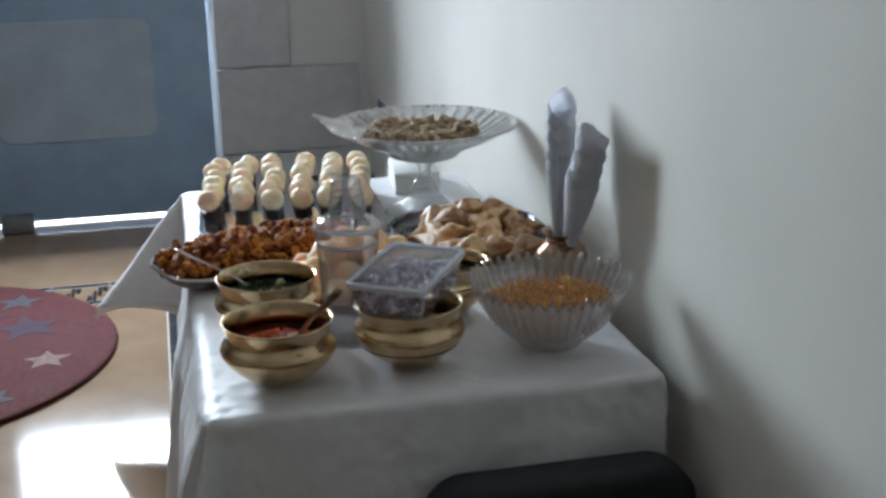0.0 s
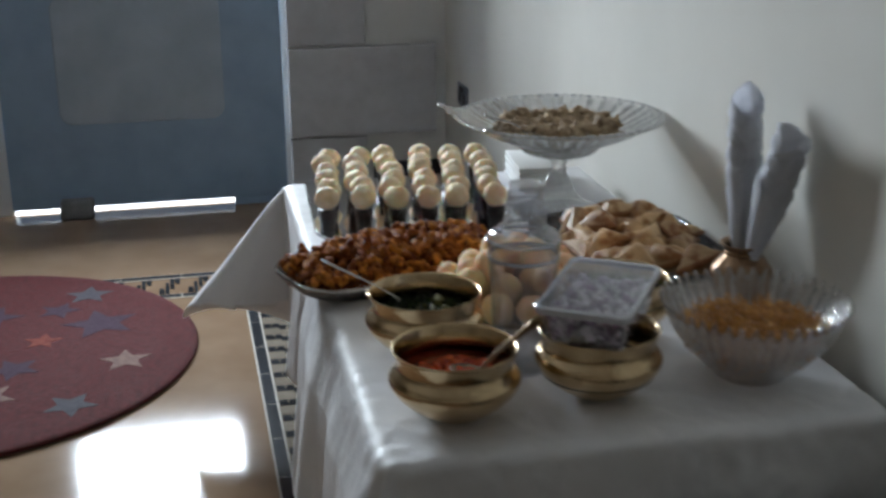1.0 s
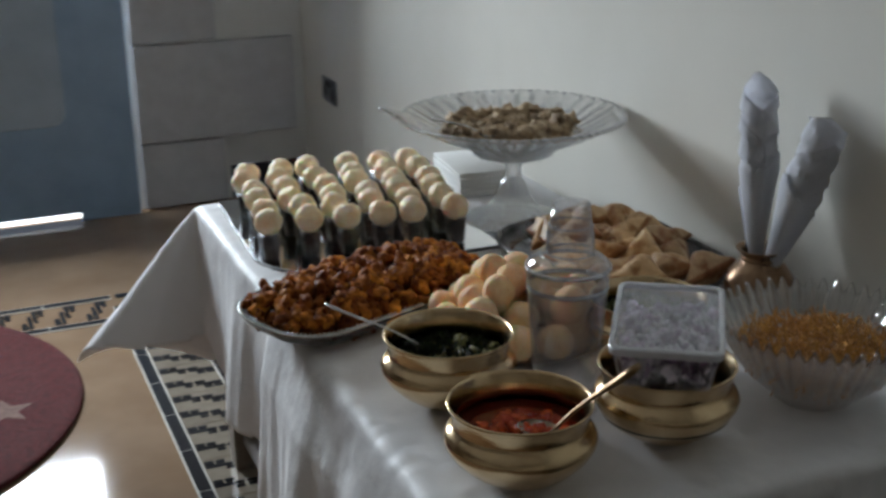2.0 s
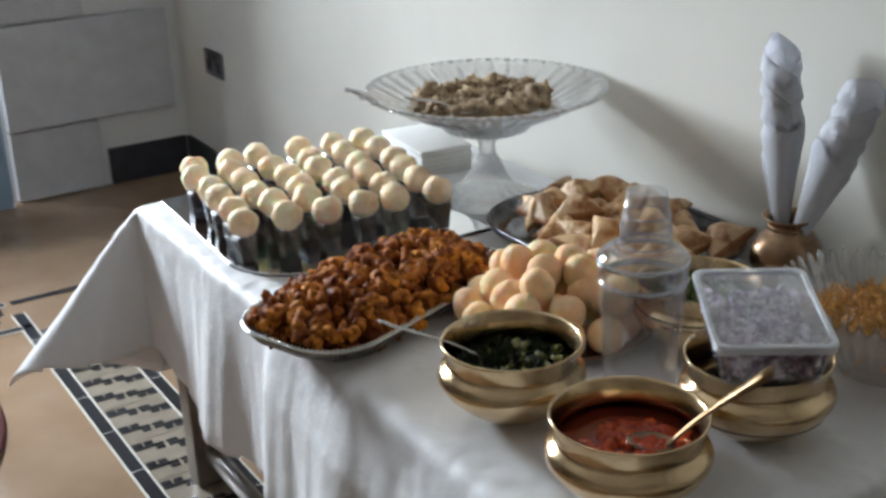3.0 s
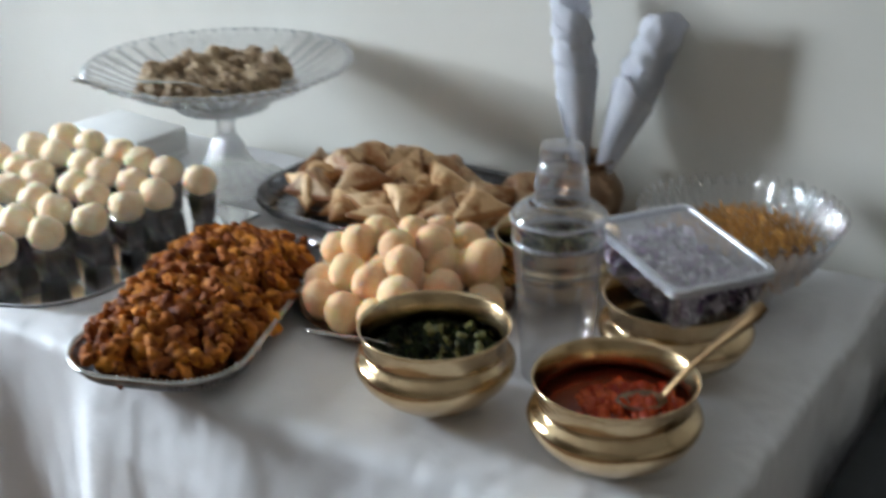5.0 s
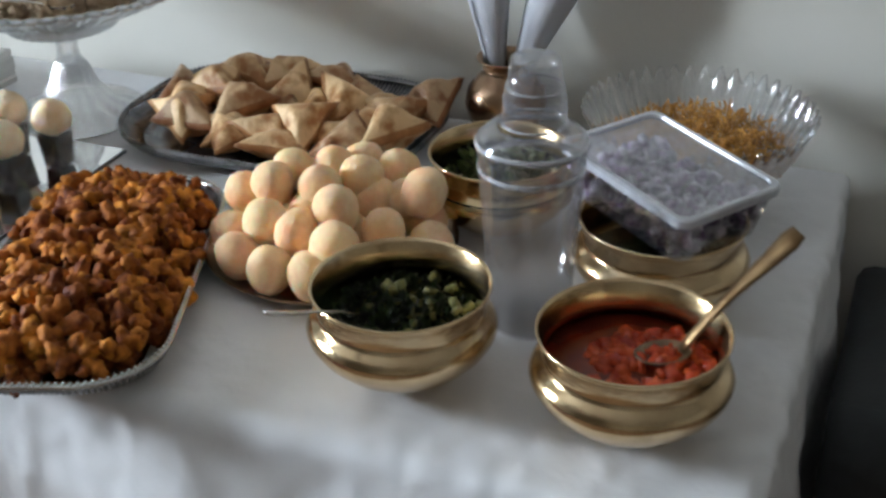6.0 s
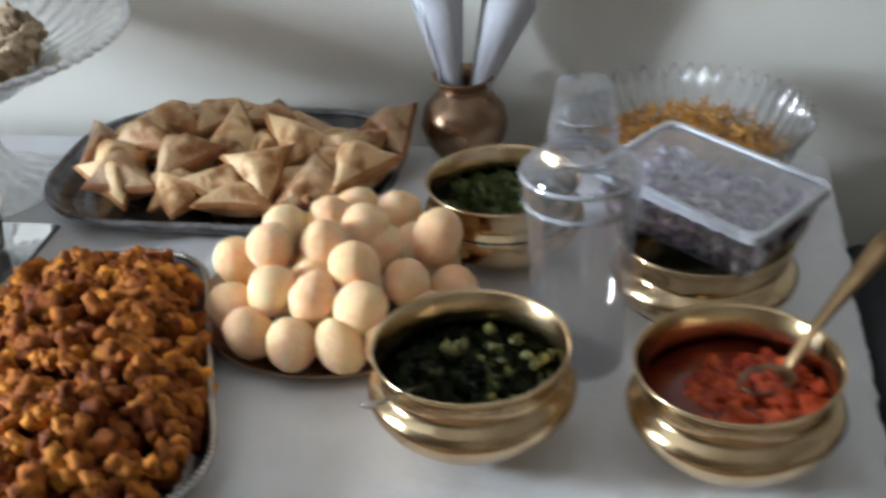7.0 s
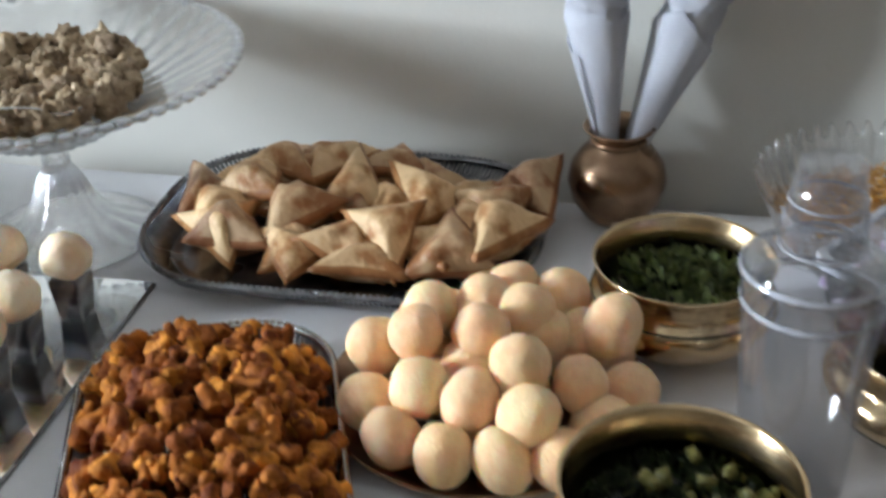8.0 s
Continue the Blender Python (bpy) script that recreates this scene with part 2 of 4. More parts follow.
def thing(name, place, label, category, group="", kind=""):
    ob = new(name)
    ob.empty_display_size = 0.03
    ob.location = place
    return tagged(ob, label, category, group, kind)


def box(x0, x1, y0, y1, z0, z1, bevel=0.0, seg=2):
    bm = bmesh.new()
    bmesh.ops.create_cube(bm, size=1)
    for v in bm.verts:
        v.co = Vector(((x0 + x1) / 2 + v.co.x * (x1 - x0), (y0 + y1) / 2 + v.co.y * (y1 - y0), (z0 + z1) / 2 + v.co.z * (z1 - z0)))
    if bevel:
        bmesh.ops.bevel(bm, geom=bm.edges[:], offset=bevel, segments=seg, affect="EDGES", profile=0.5)
    return bm


def merge(bm, other):
    me = bpy.data.meshes.new("tmp")
    other.to_mesh(me)
    other.free()
    bm.from_mesh(me)
    bpy.data.meshes.remove(me)
    return bm


def move(bm, m):
    bmesh.ops.transform(bm, matrix=m, verts=bm.verts[:])
    return bm


def lathe(profile, n=64, shape=None, closed=False):
    """A turned body from (radius, height) pairs. shape(angle, radius, height, k) gives a changed (radius, height)."""
    bm = bmesh.new()
    rings = []
    for k, (r, z) in enumerate(profile):
        if r < 1e-5:
            rings.append([bm.verts.new((0, 0, z))])
            continue
        ring = []
        for i in range(n):
            a = 2 * math.pi * i / n
            rr, zz = shape(a, r, z, k) if shape else (r, z)
            ring.append(bm.verts.new((rr * math.cos(a), rr * math.sin(a), zz)))
        rings.append(ring)
    pairs = list(zip(rings, rings[1:]))
    if closed:
        pairs.append((rings[-1], rings[0]))
    for a, b in pairs:
        for i in range(n):
            j = (i + 1) % n
            if len(a) == 1 and len(b) > 1:
                bm.faces.new((a[0], b[j], b[i]))
            elif len(b) == 1 and len(a) > 1:
                bm.faces.new((a[i], a[j], b[0]))
            elif len(a) > 1:
                bm.faces.new((a[i], a[j], b[j], b[i]))
    bmesh.ops.recalc_face_normals(bm, faces=bm.faces[:])
    return bm


def rounded(cx, cy, r, n=12):
    """Corner points of a rounded rectangle of half sizes cx, cy."""
    pts = []
    for sx, sy, a0 in ((1, 1, 0), (-1, 1, 90), (-1, -1, 180), (1, -1, 270)):
        for i in range(n + 1):
            a = radians(a0 + 90 * i / n)
            pts.append((sx * (cx - r) + r * math.cos(a), sy * (cy - r) + r * math.sin(a)))
    return pts


def loft(layers, cap=True, closed=False):
    """Skins a stack of outlines, each a list of (x, y, z)."""
    bm = bmesh.new()
    rings = [[bm.verts.new(p) for p in layer] for layer in layers]
    pairs = list(zip(rings, rings[1:]))
    if closed:
        pairs.append((rings[-1], rings[0]))
    for a, b in pairs:
        for i in range(len(a)):
            j = (i + 1) % len(a)
            bm.faces.new((a[i], a[j], b[j], b[i]))
    if cap and not closed:
        bm.faces.new(rings[0])
        bm.faces.new(rings[-1])
    bmesh.ops.recalc_face_normals(bm, faces=bm.faces[:])
    return bm


def tube(points, radii, n=10, flat=1.0):
    """A rod along points, closed at both ends; flat squeezes it in height."""
    layers = []
    for k, p in enumerate(points):
        p = Vector(p)
        d = (Vector(points[min(k + 1, len(points) - 1)]) - Vector(points[max(k - 1, 0)])).normalized()
        side = d.cross(Vector((0, 0, 1)))
        side = side.normalized() if side.length > 1e-4 else Vector((1, 0, 0))
        up = side.cross(d).normalized()
        layers.append([p + radii[k] * (math.cos(a) * side + flat * math.sin(a) * up) for a in (2 * math.pi * i / n for i in range(n))])
    return loft(layers)


def lump(r, seed, rough=0.3, freq=2.0, sub=2, stretch=(1, 1, 1)):
    bm = bmesh.new()
    bmesh.ops.create_icosphere(bm, subdivisions=sub, radius=1)
    off = Vector((seed * 3.17, seed * 1.93, seed * 7.31))
    for v in bm.verts:
        k = 1 + rough * noise.noise(v.co * freq + off) + 0.4 * rough * noise.noise(v.co * freq * 2.7 + off)
        v.co = Vector((v.co.x * stretch[0], v.co.y * stretch[1], v.co.z * stretch[2])) * r * k
    return bm


def pile(name, lumps, mat, label, category, parent=None):
    """Many small pieces in one mesh; lumps is a list of (mesh arrays, matrix)."""
    verts, faces = [], []
    for (vs, fs), m in lumps:
        k = len(verts)
        verts += [m @ v for v in vs]
        faces += [tuple(k + i for i in f) for f in fs]
    me = bpy.data.meshes.new(name)
    me.from_pydata(verts, [], faces)
    me.materials.append(mat)
    me.polygons.foreach_set("use_smooth", [True] * len(faces))
    ob = new(name, me)
    return tagged(ob, label, category, kind="stuff")


def arrays(bm):
    bm.verts.index_update()
    out = ([v.co.copy() for v in bm.verts], [[v.index for v in f.verts] for f in bm.faces])
    bm.free()
    return out


def turn(rng, scale=1.0, place=(0, 0, 0)):
    return Matrix.LocRotScale(place, Euler((rng.uniform(0, 6.3), rng.uniform(0, 6.3), rng.uniform(0, 6.3))), (scale, scale, scale))


# ---- the room ----
# The long wall runs a little out of square with the table: WALL_X is its place at the far corner.
WALL_X, FAR_Y, LEFT_X, BACK_Y, CEIL_Z = 0.085, 5.38, -4.2, -2.4, 2.5
TOP = 0.60


SKEW = 0.0091


def skewed(bm):
    """Leans a wall in plan, the far corner staying where it is."""
    for v in bm.verts:
        v.co.x += SKEW * (v.co.y - FAR_Y)
    return bm


def setting(name, bm, mat, label, category, smooth=False):
    ob = part(name, bm, mat, None, label, smooth)
    return tagged(ob, label, category, kind="structure")


floor = setting("floor", box(LEFT_X, WALL_X, BACK_Y, FAR_Y, -0.1, 0.0), FLOOR, "polished beige tiled floor with a black mosaic border", "floor")
setting("ground", box(-60, 60, FAR_Y + 0.002, 120, -0.14, -0.004), GROUND, "sunlit pale paving outside the door", "ground")
setting("wall_east", skewed(box(WALL_X, WALL_X + 0.2, BACK_Y - 0.12, FAR_Y + 0.12, -0.1, CEIL_Z + 0.1)), PLASTER, "plain cream plastered wall beside the table", "wall")
# Unseen walls and ceiling, added to close the room and bounce light.
setting("wall_west", box(LEFT_X - 0.12, LEFT_X, BACK_Y - 0.12, FAR_Y + 0.12, -0.1, CEIL_Z + 0.1), PLASTER_TAN, "unseen wall, its tan chosen for the bounced light", "wall")
setting("wall_south", box(LEFT_X, WALL_X, BACK_Y - 0.12, BACK_Y, -0.1, CEIL_Z + 0.1), PLASTER_TAN, "unseen wall, its tan chosen for the bounced light", "wall")
setting("ceiling", box(LEFT_X, WALL_X, BACK_Y, FAR_Y, CEIL_Z, CEIL_Z + 0.1), CEILING, "unseen plain white ceiling", "ceiling")
DX0, DX1, DTOP = -1.655, -0.583, 2.08
far = box(LEFT_X, DX0, FAR_Y, FAR_Y + 0.12, -0.1, CEIL_Z + 0.1)
merge(far, box(DX1, WALL_X, FAR_Y, FAR_Y + 0.12, -0.1, CEIL_Z + 0.1))
merge(far, box(DX0, DX1, FAR_Y, FAR_Y + 0.12, DTOP, CEIL_Z + 0.1))
setting("wall_north", far, PLASTER_FAR, "white plastered wall with a doorway", "wall")
setting("baseboard", merge(box(DX1 + 0.36, WALL_X - 0.012, FAR_Y - 0.012, FAR_Y, 0, 0.132, 0.003), skewed(box(WALL_X - 0.012, WALL_X + 0.01, BACK_Y, FAR_Y - 0.014, 0, 0.132, 0.003))), SKIRT, "dark grey glazed tile skirting", "skirting")

# Raised quoin blocks beside the doorway, alternately wide and narrow.
surround = tagged(new("trim"), "grey stepped quoin blocks beside the doorway", "door surround", kind="structure")
z = 0.0
for k, h in enumerate((0.252, 0.366, 0.366, 0.366, 0.366, 0.366)):
    wide = 0.042 if k % 2 else -0.246
    part("quoin", box(DX1 + 0.024, wide, FAR_Y - (0.03 if k % 2 else 0.022), FAR_Y, z + 0.004, z + h - 0.004, 0.005), QUOIN, surround, smooth=False)
    z += h

# The door: a dark blue leaf lightened by haze put into its colour, with a raised panel below and a glazed light above.
door = thing("door_1", (0, 0, 0), "closed blue-painted door with a raised panel and glazed top", "door", kind="structure")
GX0, GX1, GZ0, GZ1 = -1.505, -0.842, 1.0, 2.0
leaf = box(DX0, DX1, FAR_Y - 0.05, FAR_Y - 0.005, 0.03, GZ0, 0.003)
merge(leaf, box(DX0, GX0, FAR_Y - 0.05, FAR_Y + 0.03, GZ0, DTOP))
merge(leaf, box(GX1, DX1, FAR_Y - 0.05, FAR_Y + 0.03, GZ0, DTOP))
merge(leaf, box(GX0, GX1, FAR_Y - 0.05, FAR_Y + 0.03, GZ1, DTOP))
merge(leaf, box(-0.797, DX1, FAR_Y - 0.045, FAR_Y - 0.005, 0.0, 0.03))
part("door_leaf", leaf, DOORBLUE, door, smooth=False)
outline = rounded(0.314, 0.245, 0.05)
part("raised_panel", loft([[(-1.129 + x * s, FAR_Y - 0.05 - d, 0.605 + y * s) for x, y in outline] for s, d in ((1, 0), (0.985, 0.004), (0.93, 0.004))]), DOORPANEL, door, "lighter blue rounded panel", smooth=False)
part("glazing", box(GX0, GX1, FAR_Y - 0.034, FAR_Y - 0.03, GZ0, GZ1), PANE, door, "bright clear pane")
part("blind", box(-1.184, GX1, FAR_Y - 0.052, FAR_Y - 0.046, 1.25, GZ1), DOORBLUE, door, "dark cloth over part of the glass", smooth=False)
tagged(part("door_stop", box(-1.472, -1.345, FAR_Y - 0.13, FAR_Y - 0.055, 0, 0.075, 0.012), GREYBOX, None), "small grey stone block against the door", "doorstop")

# Wall socket.
socket = thing("wall_socket", (WALL_X - 0.0032, 5.026, 0.46), "double metal wall socket with dark inserts on the cream wall", "socket")
part("faceplate", box(-0.009, 0.0, -0.075, 0.075, -0.044, 0.044, 0.003), CHROME, socket)
for s in (-1, 1):
    part("outlet", box(-0.0115, -0.009, s * 0.038 - 0.02, s * 0.038 + 0.02, -0.026, 0.012, 0.001), SWITCH, socket)
    part("switch", box(-0.0135, -0.009, s * 0.02 - 0.008, s * 0.02 + 0.008, 0.016, 0.034, 0.001), SWITCH, socket)

# ---- round rug with stars ----
rug = thing("rug", (-1.673, 3.906, 0), "round red pile rug with coloured stars on the floor", "rug")
part("carpet", lathe([(0, 0.0), (0.675, 0.0), (0.69, 0.006), (0.685, 0.014), (0.67, 0.016), (0.4, 0.016), (0, 0.016)], 96), RUGRED, rug)


def star(x, y, r, spin, mat, label, squash=1.0):
    pts = []
    for i in range(10):
        a = radians(spin + 36 * i)
        k = r if i % 2 == 0 else r * 0.45
        pts.append((x + 1.673 + k * math.cos(a), y - 3.906 + squash * k * math.sin(a)))
    part("star", loft([[(px, py, 0.014) for px, py in pts], [(px, py, 0.0172) for px, py in pts]]), mat, rug, label, smooth=False)


for x, y, r, spin, mat, label in (
        (-1.188, 3.757, 0.075, 20, RUGCREAM, "cream star"), (-1.32, 3.484, 0.075, 60, RUGTEAL, "teal star"), (-1.429, 3.953, 0.06, 10, RUGORANGE, "orange star"),
        (-1.269, 4.062, 0.12, 30, RUGBLUE, "blue star"), (-1.489, 3.759, 0.08, 45, RUGBLUE, "blue star"), (-1.317, 4.328, 0.08, 15, RUGTEAL, "teal star"),
        (-1.542, 3.581, 0.085, 50, RUGCREAM, "cream star"), (-1.6, 4.18, 0.1, 0, RUGBLUE, "blue star"), (-1.75, 3.9, 0.09, 35, RUGTEAL, "teal star"), (-1.4, 4.2, 0.07, 70, RUGBLUE, "blue star")):
    star(x, y, r, spin, mat, label)

# ---- table and cloth ----
TX0, TX1, TY0, TY1 = -0.738, -0.004, 1.89, 3.36
table = thing("table", (0, 0, 0), "greyed wooden dining table under a white cloth by the wall", "table")
part("tabletop", box(TX0 + 0.004, TX1 - 0.004, TY0 + 0.004, TY1 - 0.004, TOP - 0.035, TOP - 0.006, 0.004), WOOD, table, smooth=False)
for x in (TX0 + 0.012, TX1 - 0.072):
    for y in (TY0 + 0.04, TY1 - 0.1):
        part("leg", box(x, x + 0.058, y, y + 0.058, 0, TOP - 0.034, 0.004), WOOD, table, smooth=False)
for y in (TY0 + 0.06, TY1 - 0.08):
    part("apron", box(TX0 + 0.07, TX1 - 0.072, y, y + 0.02, TOP - 0.13, TOP - 0.035, 0.002), WOOD, table, smooth=False)
for x in (TX0 + 0.03, TX1 - 0.05):
    part("apron", box(x, x + 0.02, TY0 + 0.1, TY1 - 0.1, TOP - 0.13, TOP - 0.035, 0.002), WOOD, table, smooth=False)
    part("stretcher", box(x, x + 0.03, TY0 + 0.098, TY1 - 0.1, 0.06, 0.1, 0.012), BARMETAL, table, "dull metal bar")


def cloth_mesh():
    bm = bmesh.new()
    step, bend = 0.0085, 0.014
    us = np.arange(TX0 - 0.52, TX1 + 0.06, step)
    vs = np.arange(TY0 - 0.54, TY1 + 0.385, step)

    def hang(s):
        """Outward and downward travel of cloth s past a table edge."""
        if s <= 0:
            return 0.0, 0.0
        a = s / bend
        if a < math.pi / 2:
            return bend * math.sin(a), bend * (1 - math.cos(a))
        return bend, bend + s - bend * math.pi / 2

    def folds(q, s):
        return (0.3 * math.sin(q * 13.0 + 0.6) + 0.35 * math.sin(q * 23.0 + 1.7) + 0.35 * noise.noise((q * 17, 3.1, 0.4)) + 0.1 * noise.noise((q * 40, s * 3, 2.0)))

    grid = []
    for u in us:
        row = []
        for v in vs:
            du, dr = TX0 - u, u - TX1
            df, dn = v - TY1, TY0 - v
            x, y, z = min(max(u, TX0), TX1), min(max(v, TY0), TY1), TOP
            far_end = df > 0
            dv = max(df, dn)
            sy = 1 if far_end else -1
            if du > 0 and dv > 0:
                d, th = math.hypot(du, dv), math.atan2(dv, du)
                flare = (0.64 if far_end else 0.33) * math.sin(2 * th) ** 1.3
                phi = radians(30) + (th - radians(48)) * 1.1 if far_end else th
                phi = min(max(phi, 0), math.pi / 2)
                o, dz = hang(d)
                o += flare * max(0, d - 0.01)
                dz = dz * math.sqrt(max(0.2, 1 - flare * flare))
                wob = 0.005 * min(1, d * 4) * noise.noise((th * 4, d * 5, 5.0))
                x, y, z = x - (o + wob) * math.cos(phi), y + sy * (o + wob) * math.sin(phi), TOP - dz
            elif du > 0:
                o, dz = hang(du)
                amp = 0.075 * min(1, du / 0.45)
                near = math.exp(-((v - TY1) / 0.24) ** 2)
                step_out = 0.03 / (1 + math.exp((v - 2.72) / 0.012)) * min(1, du / 0.12)
                x, z = x - o - amp * (1 - near) * (0.45 + 0.6 * folds(v, du)) - step_out, TOP - dz
            elif dv > 0:
                o, dz = hang(dv)
                amp = 0.068 * min(1, dv / 0.45)
                near = math.exp(-((u - TX0) / 0.12) ** 2)
                y, z = y + sy * (o + amp * (1 - near) * (0.4 + 0.6 * folds(u + 7, dv))), TOP - dz
            if dr > 0:
                o, dz = hang(dr)
                x, z = TX1 + o * 0.6, z - dz
            if du <= 0 and dv <= 0 and dr <= 0:
                z += 0.0013 * noise.noise((u * 9, v * 9, 1.0)) + 0.003 * max(0, noise.noise((u * 26, v * 7, 7.0)) - 0.2)
            w = 0.25 * noise.noise((u * 15, v * 15, 2.0))
            ridge = 1 - 3.2 * abs(noise.noise((u * 24 + w * 3, v * 24, 8.0)))
            c = 0.8 * noise.noise((u * 22, v * 22, 11.0)) + 0.6 * noise.noise((u * 47, v * 47, 3.0)) + 0.75 * max(0, ridge)
            edge = math.exp(-(min(abs(du), abs(dv) if du <= 0 else 9) / 0.12) ** 2)
            pucker = 0.0009 * math.exp(-((du - 0.02) / 0.04) ** 2)
            x, y, z = x - (0.0009 + pucker) * c * (du > 0), y - 0.0038 * c * (dn > 0), z + 0.0020 * edge * c
            row.append(bm.verts.new((x, y, z)))
        grid.append(row)
    for i in range(len(us) - 1):
        for j in range(len(vs) - 1):
            du, v = TX0 - us[i], vs[j]
            limit = 0.325 if v > 2.725 else 0.5
            if du > limit + 0.012 * math.sin(v * 9):
                continue
            f = bm.faces.new((grid[i][j], grid[i + 1][j], grid[i + 1][j + 1], grid[i][j + 1]))
            f.material_index = 1 if v > vs[-1] - 0.017 or v < vs[0] + 0.016 else 0
    bmesh.ops.delete(bm, geom=[v for v in bm.verts if not v.link_faces], context="VERTS")
    bmesh.ops.recalc_face_normals(bm, faces=bm.faces[:])
    return bm


cloth = tagged(part("tablecloth", cloth_mesh(), CLOTH), "white crumpled tablecloth hanging over the table edges", "tablecloth")
cloth.data.materials.append(HEM)
solid = cloth.modifiers.new("thickness", "SOLIDIFY")
solid.thickness, solid.offset = 0.0015, -1

# ---- black chair at the table's end ----
chair = thing("chair", (-0.205, 1.80, 0), "black leather chair with a thick rounded back against the table end", "chair")
back = rounded(0.225, 0.19, 0.07)
part("backrest", loft([[(x * s, d, 0.297 + y * s) for x, y in back] for s, d in ((0.93, -0.045), (0.98, -0.038), (1, -0.025), (1, 0.025), (0.98, 0.038), (0.93, 0.045))]), CHAIR, chair)
part("seat", box(-0.22, 0.22, -0.44, -0.03, 0.24, 0.31, 0.025, 3), CHAIR, chair)
for sx in (-1, 1):
    for dy in (-0.38, 0.0):
        part("leg", tube([(sx * 0.19, dy, 0.0), (sx * 0.19, dy, 0.25)], [0.014, 0.016]), CHAIR, chair)

# ---- mirror tray with dessert cups ----
mirror = thing("cake_board", (-0.478, 3.1, TOP + 0.001), "silver foil cake board under dessert cups on the cloth", "cake board")
def mirror_plate(grow, z0, z1):
    """A rectangle whose one front corner is swept round."""
    pts = [(0.213 + grow, -0.262 - grow), (0.213 + grow, 0.258 + grow), (-0.222 - grow, 0.258 + grow)]
    for k in range(13):
        a = radians(180 + 90 * k / 12)
        pts.append((-0.112 + (0.13 + grow) * math.cos(a), -0.132 + (0.13 + grow) * math.sin(a)))
    return loft([[(x, y, z0) for x, y in pts], [(x, y, z1) for x, y in pts]])


part("backing", mirror_plate(0.002, 0.0, 0.0022), DARKSTEEL, mirror, "dark metal backing", smooth=False)
part("foil", mirror_plate(0, 0.0022, 0.005), MIRROR, mirror, smooth=False)


def squared(half, z, r, n=4):
    return [(x, y, z) for x, y in rounded(half, half, r, n)]


cup0 = thing("dessert_cup", (0, 0, -5), "small clear cup of dark chocolate topped by a cream ball", "dessert", "dessert cups on the board")
part("cup", loft([squared(0.0150, 0.0, 0.003), squared(0.0193, 0.056, 0.004), squared(0.0184, 0.056, 0.004), squared(0.0143, 0.003, 0.003)], closed=False), CUPCLEAR, cup0, "clear plastic cup")
part("filling", loft([squared(0.0140, 0.0038, 0.003), squared(0.0176, 0.047, 0.003)]), CHOC, cup0, "dark chocolate filling")
ball_bm = lump(0.0272, 4, 0.08, 1.6, 3, (1, 1, 0.95))
for v in ball_bm.verts:
    if v.co.z > 0.0245:
        v.co.z = 0.0245 - (v.co.z - 0.0245) * 0.9
part("cream_ball", move(ball_bm, pose(0, 0, 0.072)), BALL, cup0, "pale cream ball")
balls = []
for s in range(4):
    b = lump(0.0272, s + 90, 0.10, 1.5, 3, (1, 1, 0.95))
    for v in b.verts:
        cap = 0.0262 - 0.0012 * s + 0.002 * noise.noise(v.co * 90)
        if v.co.z > cap:
            v.co.z = cap - (v.co.z - cap) * (0.3 + 0.35 * s)
        v.co *= 1 + 0.045 * noise.noise(v.co * 110) + 0.02 * noise.noise(v.co * 230)
    me = bpy.data.meshes.new("cream_ball")
    move(b, pose(0, 0, 0.072)).to_mesh(me)
    b.free()
    me.materials.append(BALL)
    me.polygons.foreach_set("use_smooth", [True] * len(me.polygons))
    balls.append(me)
rng = random.Random(5)
for i in range(6):
    for j in range(6):
        a, b = i / 5, j / 5
        x = (1 - b) * (-0.696 + a * 0.349) + b * (-0.654 + a * 0.362)
        y = (1 - b) * (2.945 - a * 0.054) + b * (3.295 - a * 0.037)
        m = pose(x + rng.uniform(-0.008, 0.008), y + rng.uniform(-0.009, 0.009), TOP + 0.0062, 0, 0, -4 + rng.uniform(-9, 9))
        if i == 0 and j == 0:
            cup0.matrix_basis = m
        else:
            c = copy_thing(cup0, m)
            for ch in c.children:
                if ch.name.startswith("cream_ball"):
                    ch.data = balls[(i * 5 + j * 3) % 4]
                    ch.rotation_euler = Euler((rng.uniform(-0.25, 0.25), rng.uniform(-0.25, 0.25), rng.uniform(0, 6)))
                    ch.location = Vector((0, 0, 0.072)) - ch.rotation_euler.to_matrix() @ Vector((0, 0, 0.072))

# ---- stack of paper napkins ----
stack = thing("napkin_stack", (-0.145, 3.258, TOP + 0.002), "stack of white folded paper napkins behind the cake stand", "napkins")
for k in range(5):
    part("napkin", move(box(-0.058, 0.058, -0.097, 0.097, k * 0.0108, k * 0.0108 + 0.0107, 0.0016), pose(0.001 * (k % 3 - 1), 0.0015 * ((k * 2) % 3 - 1), 0, 0, 0, -5 + 0.6 * (k % 2))), PAPER, stack)


